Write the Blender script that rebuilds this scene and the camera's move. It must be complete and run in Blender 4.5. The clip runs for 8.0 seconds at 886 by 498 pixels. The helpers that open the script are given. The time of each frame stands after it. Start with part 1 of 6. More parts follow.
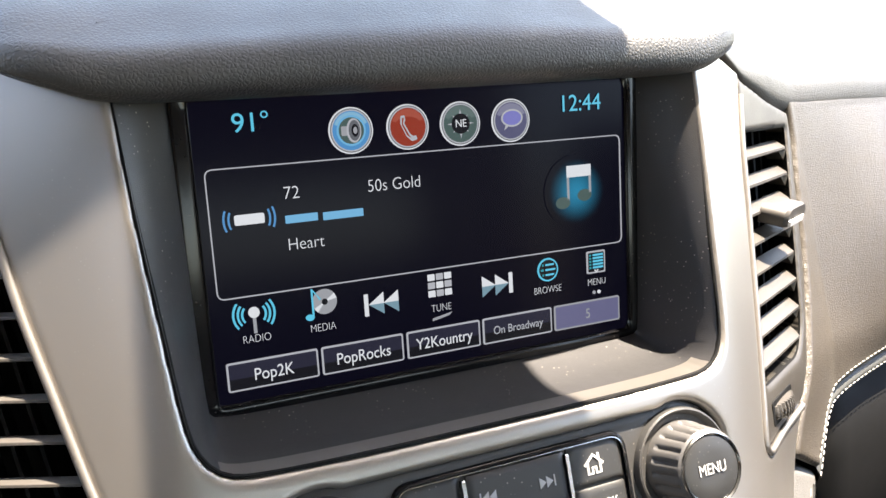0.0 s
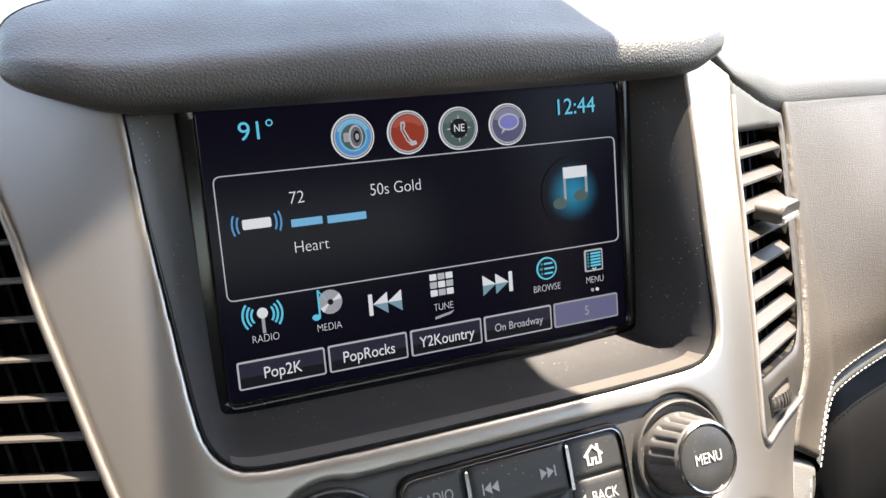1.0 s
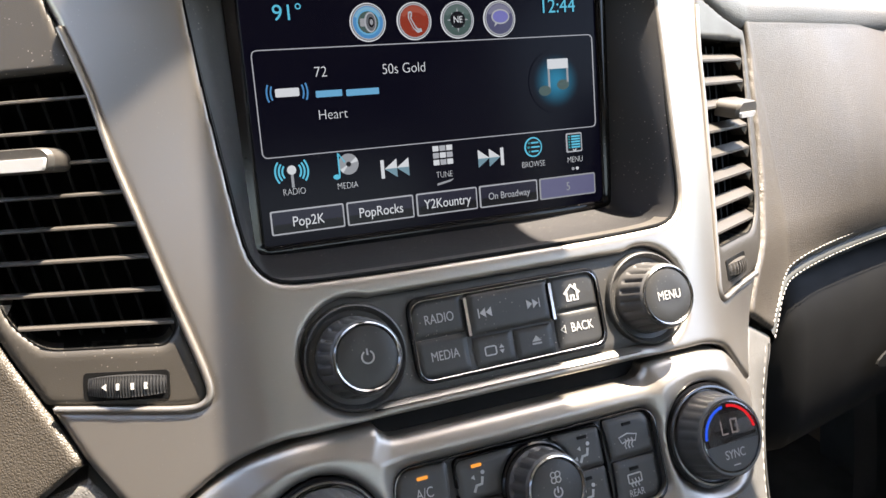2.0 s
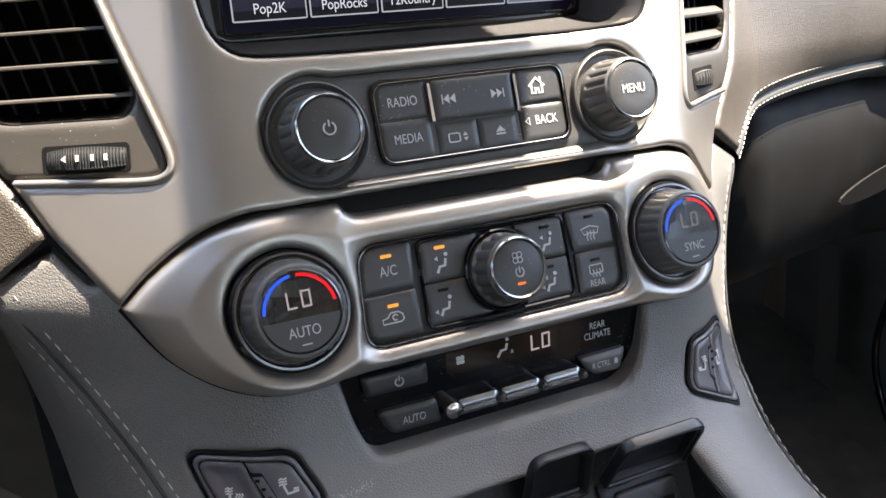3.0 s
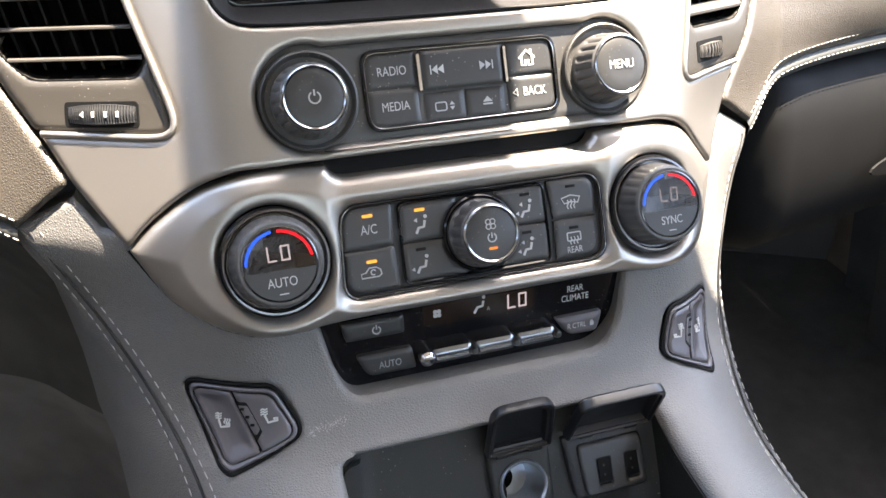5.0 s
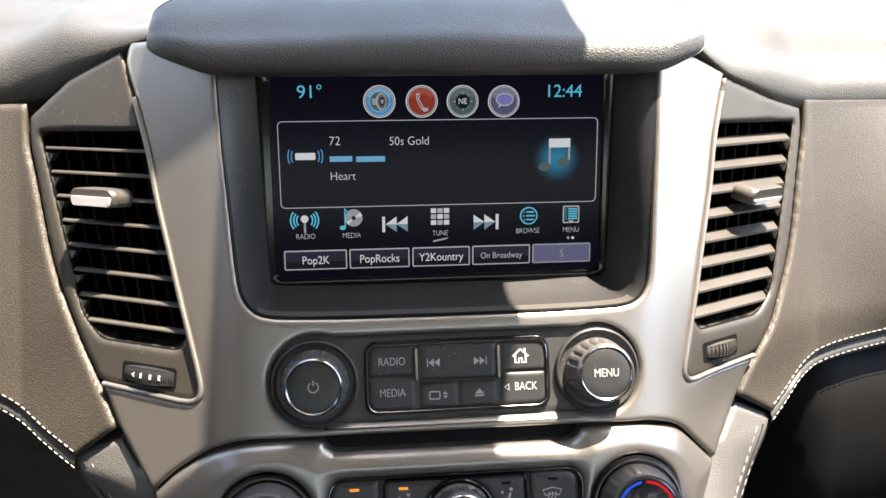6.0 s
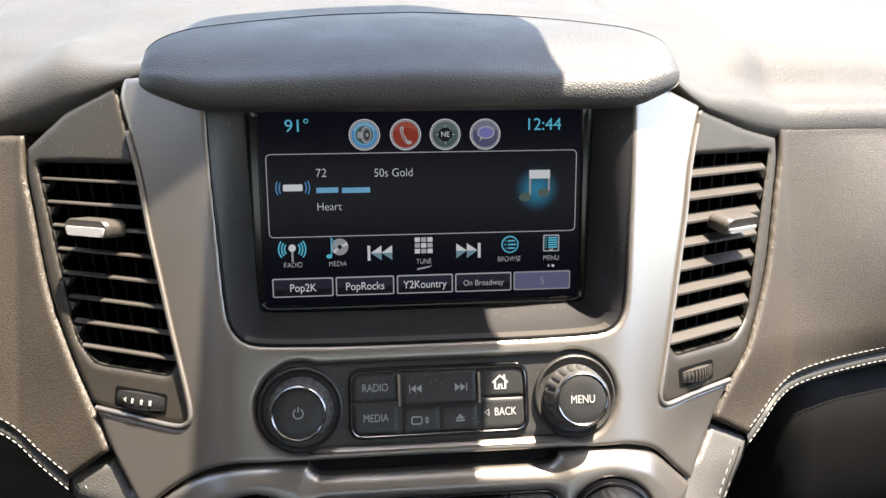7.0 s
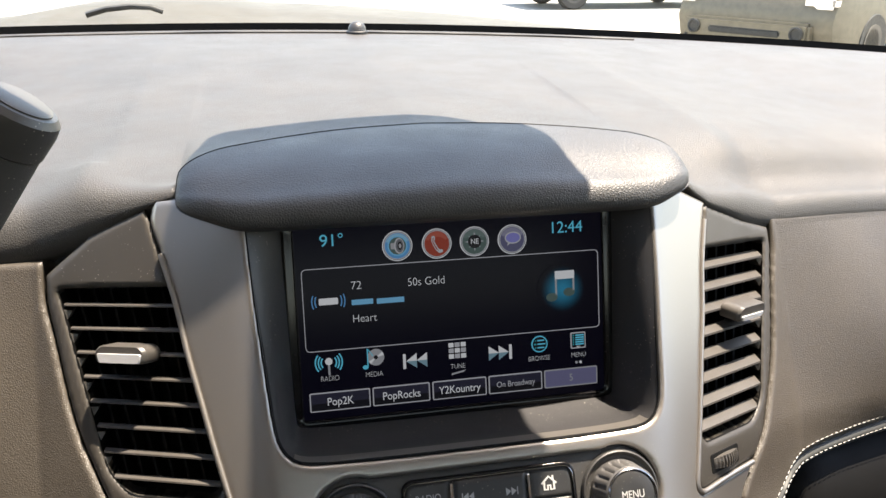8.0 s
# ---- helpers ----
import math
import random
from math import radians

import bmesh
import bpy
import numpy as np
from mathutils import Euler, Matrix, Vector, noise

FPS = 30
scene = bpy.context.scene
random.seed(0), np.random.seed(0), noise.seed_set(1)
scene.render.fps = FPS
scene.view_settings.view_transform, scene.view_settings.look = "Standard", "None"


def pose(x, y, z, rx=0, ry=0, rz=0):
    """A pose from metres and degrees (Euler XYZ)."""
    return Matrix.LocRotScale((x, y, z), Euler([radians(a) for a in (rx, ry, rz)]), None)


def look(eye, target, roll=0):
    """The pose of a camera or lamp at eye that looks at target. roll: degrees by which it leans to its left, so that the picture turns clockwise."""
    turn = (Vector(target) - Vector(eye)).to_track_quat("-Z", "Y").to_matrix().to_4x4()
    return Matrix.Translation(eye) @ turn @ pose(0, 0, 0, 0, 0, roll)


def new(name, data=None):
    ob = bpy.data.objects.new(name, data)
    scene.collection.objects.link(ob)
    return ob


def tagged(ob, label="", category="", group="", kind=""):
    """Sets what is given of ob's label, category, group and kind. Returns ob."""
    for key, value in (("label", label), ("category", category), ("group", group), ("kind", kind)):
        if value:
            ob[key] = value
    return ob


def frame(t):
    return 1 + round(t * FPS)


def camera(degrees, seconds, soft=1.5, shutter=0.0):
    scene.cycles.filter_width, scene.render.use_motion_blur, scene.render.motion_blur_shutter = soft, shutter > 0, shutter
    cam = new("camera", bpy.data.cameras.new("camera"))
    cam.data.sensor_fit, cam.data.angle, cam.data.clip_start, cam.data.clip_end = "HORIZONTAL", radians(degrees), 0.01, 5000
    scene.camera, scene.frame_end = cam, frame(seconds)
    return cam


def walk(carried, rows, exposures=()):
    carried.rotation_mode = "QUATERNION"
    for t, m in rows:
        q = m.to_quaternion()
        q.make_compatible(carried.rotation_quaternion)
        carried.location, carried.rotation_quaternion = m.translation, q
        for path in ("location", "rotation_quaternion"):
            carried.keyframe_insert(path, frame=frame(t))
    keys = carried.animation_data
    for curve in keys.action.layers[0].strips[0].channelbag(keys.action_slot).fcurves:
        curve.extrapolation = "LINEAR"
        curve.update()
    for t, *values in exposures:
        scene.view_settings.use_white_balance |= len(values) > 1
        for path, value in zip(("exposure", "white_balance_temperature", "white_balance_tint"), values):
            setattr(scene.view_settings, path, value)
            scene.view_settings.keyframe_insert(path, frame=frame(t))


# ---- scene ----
# Panel frame: x right, y into the dashboard, z up along the screen; the screen's centre is the origin.
TILT = 14.0
CAR = Matrix.Translation((0, 0, 1.13)) @ Matrix.Rotation(radians(-TILT), 4, "X")
cam = camera(55.2, 8.0, soft=1.5)
PATH = [
    (0, (-0.134, -0.31, 0.055), (0.659, 1.492, -0.296), -3.4),
    (0.5, (-0.137, -0.313, 0.053), (0.656, 1.488, -0.303), -3.3),
    (1, (-0.135, -0.323, 0.054), (0.635, 1.493, -0.278), -4.5),
    (1.2, (-0.148, -0.332, 0.037), (0.646, 1.486, -0.215), -5.5),
    (2.3, (-0.169, -0.395, -0.004), (0.604, 1.406, -0.404), -4.0),
    (2.5, (-0.169, -0.397, -0.016), (0.612, 1.392, -0.452), -3.9),
    (3, (-0.172, -0.396, -0.05), (0.622, 1.359, -0.588), -4.2),
    (3.5, (-0.173, -0.393, -0.077), (0.61, 1.313, -0.767), -4.6),
    (4, (-0.173, -0.389, -0.091), (0.609, 1.291, -0.841), -4.6),
    (4.2, (-0.172, -0.39, -0.09), (0.61, 1.29, -0.842), -4.6),
    (5.3, (-0.102, -0.454, 0.007), (0.332, 1.396, -0.618), -1.9),
    (5.5, (-0.08, -0.462, 0.028), (0.273, 1.434, -0.501), -1.4),
    (6, (-0.047, -0.471, 0.063), (0.153, 1.474, -0.357), -0.4),
    (6.5, (-0.035, -0.483, 0.077), (0.156, 1.467, -0.328), -0.4),
    (7, (-0.037, -0.484, 0.078), (0.157, 1.465, -0.326), -0.4),
    (7.5, (-0.046, -0.483, 0.079), (0.147, 1.466, -0.329), -0.4),
    (8, (-0.107, -0.481, 0.097), (0.301, 1.463, -0.129), -2.5),
]
STOPS = [(0.0, 3.7), (1.2, 3.55), (2.3, 3.5), (3.0, 3.78), (3.5, 4.35), (4.0, 5.0), (4.2, 5.0), (5.3, 4.0), (5.5, 3.85), (6.0, 3.32), (6.5, 3.1), (7.5, 3.0), (8.0, 2.7)]
EXPOSURES = [(t, s, 7550 if t < 3.2 else 8000 if t < 5 else 7600, 13) for t, s in STOPS]
walk(cam, [(t, CAR @ look(eye, target, roll)) for t, eye, target, roll in PATH], EXPOSURES)

# ---- world, sun, exposure ----
SUN = Vector((0.28, 0.039, 0.982)).normalized()
world = bpy.data.worlds.new("sky")
scene.world = world
world.use_nodes = True
wn = world.node_tree.nodes
sky = wn.new("ShaderNodeTexSky")
sky.sky_type, sky.sun_disc = "NISHITA", False
sky.dust_density, sky.air_density = 1.4, 1.1
sky.sun_elevation, sky.sun_rotation = math.asin(SUN.z), math.atan2(SUN.x, SUN.y)
world.node_tree.links.new(sky.outputs[0], wn["Background"].inputs[0])
wn["Background"].inputs[1].default_value = 0.12
sun = new("sun", bpy.data.lights.new("sun", "SUN"))
sun.data.energy, sun.data.angle, sun.data.color = 3.0, radians(0.5), (1.0, 0.96, 0.895)
sun.matrix_world = look((0, 0, 0), -SUN)


# ---- materials ----
def material(name, color, rough=0.5, metal=0.0, grain=0.0, size=400.0, wear=0.0, kind="noise", spec=0.5, emit=0.0, dust=0.0, brush=0.0, coat=0.0):
    m = bpy.data.materials.new(name)
    m.use_nodes = True
    nt = m.node_tree
    b = nt.nodes["Principled BSDF"]
    b.inputs["Base Color"].default_value = (*color, 1)
    b.inputs["Roughness"].default_value, b.inputs["Metallic"].default_value = rough, metal
    b.inputs["Specular IOR Level"].default_value = spec
    b.inputs["Coat Weight"].default_value = coat
    if emit:
        b.inputs["Emission Color"].default_value = (*color, 1)
        b.inputs["Emission Strength"].default_value = emit
        # the lit layer lies behind dark glass
        b.inputs["Base Color"].default_value = (*(0.04 * c for c in color), 1)
        b.inputs["Roughness"].default_value, b.inputs["Specular IOR Level"].default_value = 0.16, 0.07
        return m
    link = nt.links.new
    co = nt.nodes.new("ShaderNodeTexCoord").outputs["Object"]

    def noise_of(scale, detail=3.0):
        n = nt.nodes.new("ShaderNodeTexNoise")
        n.inputs["Scale"].default_value, n.inputs["Detail"].default_value = scale, detail
        link(co, n.inputs["Vector"])
        return n.outputs["Fac"]

    def mapped(value, a, b0, c, d):
        r = nt.nodes.new("ShaderNodeMapRange")
        for i, v in enumerate((a, b0, c, d)):
            r.inputs[i + 1].default_value = v
        link(value, r.inputs[0])
        return r.outputs[0]

    base = None
    if wear:
        # slow unevenness of tone and sheen
        tone = mapped(noise_of(14.0, 4.0), 0.3, 0.7, 1 - wear, 1 + wear)
        mul = nt.nodes.new("ShaderNodeVectorMath")
        mul.operation = "SCALE"
        mul.inputs[0].default_value = color
        link(tone, mul.inputs["Scale"])
        base = mul.outputs[0]
        link(mapped(noise_of(37.0, 5.0), 0.3, 0.7, rough * (1 - 0.6 * wear), rough * (1 + 0.6 * wear)), b.inputs["Roughness"])
    if dust:
        # light specks of dust
        v = nt.nodes.new("ShaderNodeTexVoronoi")
        v.inputs["Scale"].default_value = 420.0
        link(co, v.inputs["Vector"])
        speck = mapped(v.outputs["Distance"], 0.07, 0.15, 1.0, 0.0)
        few = mapped(noise_of(45.0, 3.0), 0.46, 0.66, 0.0, dust)
        mm = nt.nodes.new("ShaderNodeMath")
        mm.operation = "MULTIPLY"
        link(speck, mm.inputs[0])
        link(few, mm.inputs[1])
        mix = nt.nodes.new("ShaderNodeMix")
        mix.data_type = "RGBA"
        link(mm.outputs[0], mix.inputs["Factor"])
        mix.inputs[6].default_value = (*color, 1)
        mix.inputs[7].default_value = (0.55, 0.5, 0.43, 1)
        if base:
            link(base, mix.inputs[6])
        base = mix.outputs[2]
    if base:
        link(base, b.inputs["Base Color"])
    if grain:
        bump = nt.nodes.new("ShaderNodeBump")
        bump.inputs["Strength"].default_value = min(1.0, grain)
        bump.inputs["Distance"].default_value = 0.00025 * max(1.0, grain)
        if kind == "leather":
            v = nt.nodes.new("ShaderNodeTexVoronoi")
            v.feature = "DISTANCE_TO_EDGE"
            v.inputs["Scale"].default_value = size
            warp = nt.nodes.new("ShaderNodeTexNoise")
            warp.inputs["Scale"].default_value = size * 0.5
            link(co, warp.inputs["Vector"])
            add = nt.nodes.new("ShaderNodeVectorMath")
            add.operation = "MULTIPLY_ADD"
            link(warp.outputs["Color"], add.inputs[0])
            add.inputs[1].default_value = (0.9 / size,) * 3
            link(co, add.inputs[2])
            link(add.outputs[0], v.inputs["Vector"])
            h = mapped(v.outputs["Distance"], 0.0, 0.32, 0.0, 1.0)
            h.node.interpolation_type = "SMOOTHSTEP"
            link(h, bump.inputs["Height"])
        else:
            link(noise_of(size, 2.0), bump.inputs["Height"])
        link(bump.outputs[0], b.inputs["Normal"])
    if brush:
        # fine lines along x
        mp = nt.nodes.new("ShaderNodeMapping")
        mp.inputs["Scale"].default_value = (3.0, 500.0, 900.0)
        link(co, mp.inputs[0])
        n = nt.nodes.new("ShaderNodeTexNoise")
        n.inputs["Scale"].default_value = 2.0
        link(mp.outputs[0], n.inputs["Vector"])
        link(mapped(n.outputs["Fac"], 0.2, 0.8, rough - brush, rough + brush), b.inputs["Roughness"])
    return m


SILVER = material("satin_silver", (0.335, 0.310, 0.284), 0.36, 0.82, brush=0.02, dust=0.35)
CHROME = material("chrome", (0.62, 0.62, 0.63), 0.14, 1.0)
ROCK = material("smoked_chrome", (0.24, 0.26, 0.29), 0.24, 1.0)
RING = material("dull_chrome", (0.32, 0.32, 0.32), 0.20, 1.0)
GUN = material("gunmetal", (0.13, 0.13, 0.135), 0.26, 1.0)
TABCHROME = material("tab_chrome", (0.85, 0.85, 0.86), 0.22, 0.45)
SATIN = material("satin_chrome", (0.62, 0.62, 0.62), 0.26, 1.0)
PLASTIC = material("black_plastic", (0.040, 0.039, 0.038), 0.42, grain=0.35, size=2600.0, wear=0.12, dust=0.8)
MATT = material("matt_black", (0.014, 0.014, 0.015), 0.55, grain=0.15, size=1800.0, wear=0.15, dust=0.35)
RECESS = material("recess_plastic", (0.034, 0.033, 0.034), 0.40, grain=0.45, size=2400.0, wear=0.12, dust=0.9)
GLOSS = material("gloss_black", (0.006, 0.006, 0.007), 0.12, dust=0.25, spec=0.25)
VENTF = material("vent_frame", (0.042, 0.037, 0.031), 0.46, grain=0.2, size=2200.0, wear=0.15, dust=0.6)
GREYP = material("vent_grey", (0.062, 0.056, 0.050), 0.44, grain=0.2, size=2200.0, wear=0.15, dust=0.3)
DASH = material("dash_leather", (0.053, 0.050, 0.046), 0.52, grain=0.6, size=700.0, spec=0.5, kind="leather", wear=0.12)
HOOD = material("hood_leather", (0.034, 0.0335, 0.034), 0.55, grain=0.6, size=640.0, spec=0.8, kind="leather", wear=0.15)
PAD = material("pad_leather", (0.058, 0.049, 0.039), 0.42, grain=0.5, size=760.0, kind="leather", wear=0.15, dust=0.25)
CONSOLE = material("console_leather", (0.118, 0.114, 0.108), 0.47, grain=0.5, size=720.0, kind="leather", wear=0.10, spec=0.7)
LID = material("lid_plastic", (0.010, 0.010, 0.011), 0.34, wear=0.1, dust=0.3)
BIN = material("bin_plastic", (0.0170, 0.0170, 0.0150), 0.42, grain=0.5, size=1500.0, wear=0.2, dust=0.5, spec=0.28)
CARPET = material("floor_carpet", (0.045, 0.044, 0.040), 0.9, grain=1.0, size=500.0, wear=0.25)
KICK_LIT = material("kick_carpet_lit", (0.17, 0.165, 0.155), 0.9, grain=1.0, size=500.0, wear=0.25)
NEARBLACK = material("near_black_plastic", (0.0065, 0.0065, 0.0065), 0.6, grain=0.2, size=1800.0, wear=0.15, spec=0.12)
FOOT = material("footwell_trim", (0.050, 0.051, 0.048), 0.6, grain=0.3, size=900.0, wear=0.25)
THREAD = material("thread", (0.40, 0.39, 0.37), 0.8)
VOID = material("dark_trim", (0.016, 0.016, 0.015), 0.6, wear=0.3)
CLOTH = material("headliner", (0.48, 0.465, 0.445), 0.9, grain=0.2, size=900.0, wear=0.1)
WHITE = material("print_white", (0.46, 0.46, 0.45), 0.5)
GREYT = material("print_grey", (0.36, 0.36, 0.36), 0.5)
BUTTON = material("button_black", (0.027, 0.027, 0.027), 0.40, grain=0.2, size=3000.0, wear=0.15, dust=0.4)
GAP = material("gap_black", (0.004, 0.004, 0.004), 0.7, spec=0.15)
KNOB = material("knob_rubber", (0.075, 0.072, 0.070), 0.44, grain=0.2, size=2600.0, wear=0.2, dust=0.5)
SEATSW = material("switch_grey", (0.080, 0.074, 0.080), 0.32, grain=0.2, size=2500.0, wear=0.12, dust=0.2)
METAL = material("socket_metal", (0.42, 0.47, 0.53), 0.34, 0.85, wear=0.2)


# ---- mesh helpers ----
def link_mesh(name, verts, faces, mat, parent, label="", smooth=True, sharp=35.0):
    me = bpy.data.meshes.new(name)
    me.from_pydata([tuple(v) for v in verts], [], [tuple(f) for f in faces])
    me.update()
    bm = bmesh.new()
    bm.from_mesh(me)
    bmesh.ops.recalc_face_normals(bm, faces=bm.faces)
    bm.to_mesh(me)
    bm.free()
    me.materials.append(mat)
    if smooth:
        me.shade_smooth()
        me.set_sharp_from_angle(angle=radians(sharp))
    ob = new(name, me)
    if parent:
        ob.parent = parent
    return tagged(ob, label)


def part(name, bm, mat, parent, label="", smooth=True, sharp=35.0):
    me = bpy.data.meshes.new(name)
    bmesh.ops.recalc_face_normals(bm, faces=bm.faces)
    bm.to_mesh(me)
    bm.free()
    me.materials.append(mat)
    if smooth:
        me.shade_smooth()
        me.set_sharp_from_angle(angle=radians(sharp))
    ob = new(name, me)
    if parent:
        ob.parent = parent
    return tagged(ob, label)


def thing(name, label, category, group="", kind="", at=(0, 0, 0)):
    """An empty in the panel frame; its parts keep panel coordinates."""
    ob = new(name)
    ob.empty_display_size = 0.02
    ob.matrix_world = CAR
    return tagged(ob, label, category, group, kind)


def mesh_thing(name, verts, faces, mat, label, category, group="", kind="", sharp=35.0):
    ob = link_mesh(name, verts, faces, mat, None, label, sharp=sharp)
    ob.matrix_world = CAR
    return tagged(ob, "", category, group, kind)


def spl(points, n=8, closed=True):
    """Catmull-Rom through 2D or 3D points."""
    p = np.array(points, float)
    k = len(p)
    out = []
    for i in range(k if closed else k - 1):
        if closed:
            a, b, c, d = p[i - 1], p[i], p[(i + 1) % k], p[(i + 2) % k]
        else:
            a, b, c, d = p[max(i - 1, 0)], p[i], p[i + 1], p[min(i + 2, k - 1)]
        for j in range(n):
            t = j / n
            out.append(0.5 * (2 * b + (c - a) * t + (2 * a - 5 * b + 4 * c - d) * t * t + (3 * b - a - 3 * c + d) * t ** 3))
    if not closed:
        out.append(p[-1])
    return np.array(out)


def even(line, n, closed=False):
    """The polyline resampled to n even points."""
    p = np.array(line, float)
    if closed:
        p = np.vstack([p, p[:1]])
    s = np.r_[0, np.cumsum(np.linalg.norm(np.diff(p, axis=0), axis=1))]
    t = np.linspace(0, s[-1], n + 1)[:-1] if closed else np.linspace(0, s[-1], n)
    return np.stack([np.interp(t, s, p[:, i]) for i in range(p.shape[1])], 1)


def rounded(points, r, n=5):
    """A closed polygon with its corners rounded by about r."""
    p = np.array(points, float)
    out = []
    for i in range(len(p)):
        a, b, c = p[i - 1], p[i], p[(i + 1) % len(p)]
        ri = r[i] if hasattr(r, "__len__") else r
        u, v = a - b, c - b
        lu, lv = np.linalg.norm(u), np.linalg.norm(v)
        k = min(ri, 0.45 * lu, 0.45 * lv)
        s, e = b + u / lu * k, b + v / lv * k
        for t in np.linspace(0, 1, n + 1):
            out.append((1 - t) ** 2 * s + 2 * t * (1 - t) * b + t * t * e)
    return np.array(out)


def rect(x0, x1, z0, z1, r=0.002, n=5):
    return rounded([(x0, z0), (x1, z0), (x1, z1), (x0, z1)], r, n)


def circle(cx, cz, r, n=40):
    t = np.linspace(0, 2 * math.pi, n, endpoint=False)
    return np.stack([cx + r * np.cos(t), cz + r * np.sin(t)], 1)


def mirrored(points):
    p = np.array(points, float)
    q = p[::-1].copy()
    q[:, 0] *= -1
    return q


def sdf(P, poly):
    """Signed distance (inside negative) of points to a closed polygon."""
    a, b = poly, np.roll(poly, -1, 0)
    d = np.full(len(P), 1e9)
    inside = np.zeros(len(P), bool)
    for (ax, ay), (bx, by) in zip(a, b):
        ex, ey = bx - ax, by - ay
        wx, wy = P[:, 0] - ax, P[:, 1] - ay
        t = np.clip((wx * ex + wy * ey) / max(ex * ex + ey * ey, 1e-16), 0, 1)
        d = np.minimum(d, (wx - ex * t) ** 2 + (wy - ey * t) ** 2)
        c = (ay > P[:, 1]) != (by > P[:, 1])
        if ey:
            inside ^= c & (wx < ex * wy / ey)
    d = np.sqrt(d)
    return np.where(inside, -d, d)


FZ = np.array([-0.30, -0.26, -0.217, -0.19, -0.156, -0.104, -0.06, 0.0, 0.068, 0.12])
FY = np.array([-0.113, -0.102, -0.0905, -0.0835, -0.0740, -0.0585, -0.0475, -0.0330, -0.0180, -0.0070])
FM = np.gradient(FY, FZ)


def f(z):
    """Depth of the stack's face along its middle, a smooth curve."""
    z = np.clip(np.asarray(z, float), FZ[0], FZ[-1])
    i = np.clip(np.searchsorted(FZ, z) - 1, 0, len(FZ) - 2)
    h = FZ[i + 1] - FZ[i]
    t = (z - FZ[i]) / h
    return (2 * t ** 3 - 3 * t ** 2 + 1) * FY[i] + (t ** 3 - 2 * t ** 2 + t) * h * FM[i] + (3 * t ** 2 - 2 * t ** 3) * FY[i + 1] + (t ** 3 - t ** 2) * h * FM[i + 1]


def g(x):
    """How far the face falls back towards the sides."""
    a = np.abs(x) - 0.1105
    out = 0.55 * 0.006 * np.log1p(np.exp(np.clip(a / 0.006, -50, 50)))
    return out - 0.3 * np.maximum(np.abs(x) - 0.24, 0)


def ease(t):
    t = np.clip(t, 0, 1)
    return t * t * (3 - 2 * t)


def S(x, z):
    """Depth of the stack's face; its lower right end falls back a little more."""
    x, z = np.asarray(x, float), np.asarray(z, float)
    return f(z) + g(x) + 0.008 * ease((x - 0.115) / 0.045) * ease((-0.085 - z) / 0.05)


def narrowed(points):
    """The lower right end is drawn in a few millimetres."""
    p = np.array(points, float)
    p[:, 0] -= 0.0075 * ease((p[:, 0] - 0.115) / 0.035) * ease((-0.085 - p[:, 1]) / 0.04)
    return p


def lip(d, r):
    """How far a rounded edge of radius r drops at the distance d inside it."""
    e = np.clip(r - d, 0, r)
    return r - np.sqrt(np.maximum(r * r - e * e, 0))


def plate(name, outline, mat, parent, holes=(), h=0.002, off=0.0, r=0.0015, depth=0.006, base=S, shape=None, label="", sharp=89.0):
    """A plate draped on the stack's face, with rounded edges, holes and side walls. off: metres proud of the face."""
    outline = np.array(outline, float)
    holes = [np.array(q, float) for q in holes]
    lo, hi = outline.min(0) - h, outline.max(0) + h
    xs, zs = np.arange(lo[0], hi[0] + h, h), np.arange(lo[1], hi[1] + h, h)
    X, Z = np.meshgrid(xs, zs)
    P = np.stack([X.ravel(), Z.ravel()], 1)

    def dist(Q):
        d = sdf(Q, outline)
        for q in holes:
            d = np.maximum(d, -sdf(Q, q))
        return d

    d = dist(P)
    nx = len(xs)
    ins = d < -0.3 * h
    I = np.arange(len(P)).reshape(X.shape)
    quads = np.stack([I[:-1, :-1], I[:-1, 1:], I[1:, 1:], I[1:, :-1]], -1).reshape(-1, 4)
    quads = quads[ins[quads].any(1)]
    used = np.unique(quads)
    edge = used[~ins[used]]
    for _ in range(3):
        Q = P[edge]
        dd = dist(Q)
        e = 1e-5
        gx = (dist(Q + [e, 0]) - dist(Q - [e, 0])) / (2 * e)
        gz = (dist(Q + [0, e]) - dist(Q - [0, e])) / (2 * e)
        P[edge] = Q - np.stack([gx, gz], 1) * dd[:, None]
    d = dist(P[used])
    inner = np.maximum(-d, 0)
    inner[np.isin(used, edge)] = 0
    x, z = P[used, 0], P[used, 1]
    y = base(x, z) - off + lip(inner, r)
    if shape is not None:
        y = y - shape(x, z, inner)
    index = {u: i for i, u in enumerate(used)}
    verts = [(a, b, c) for a, b, c in zip(x, y, z)]
    faces = [[index[i] for i in q] for q in quads]
    count = {}
    for q in faces:
        for i in range(4):
            k = (q[i], q[(i + 1) % 4])
            count[tuple(sorted(k))] = count.get(tuple(sorted(k)), 0) + 1
    ring = {}

    def low(i, dy):
        if (i, dy) not in ring:
            v = verts[i]
            verts.append((v[0], v[1] + dy, v[2]))
            ring[(i, dy)] = len(verts) - 1
        return ring[(i, dy)]

    for (i, j), c in count.items():
        if c == 1:
            faces.append([low(i, 0.0), low(j, 0.0), low(j, depth), low(i, depth)])
    ob = link_mesh(name, verts, faces, mat, parent, label, sharp=sharp)
    return ob


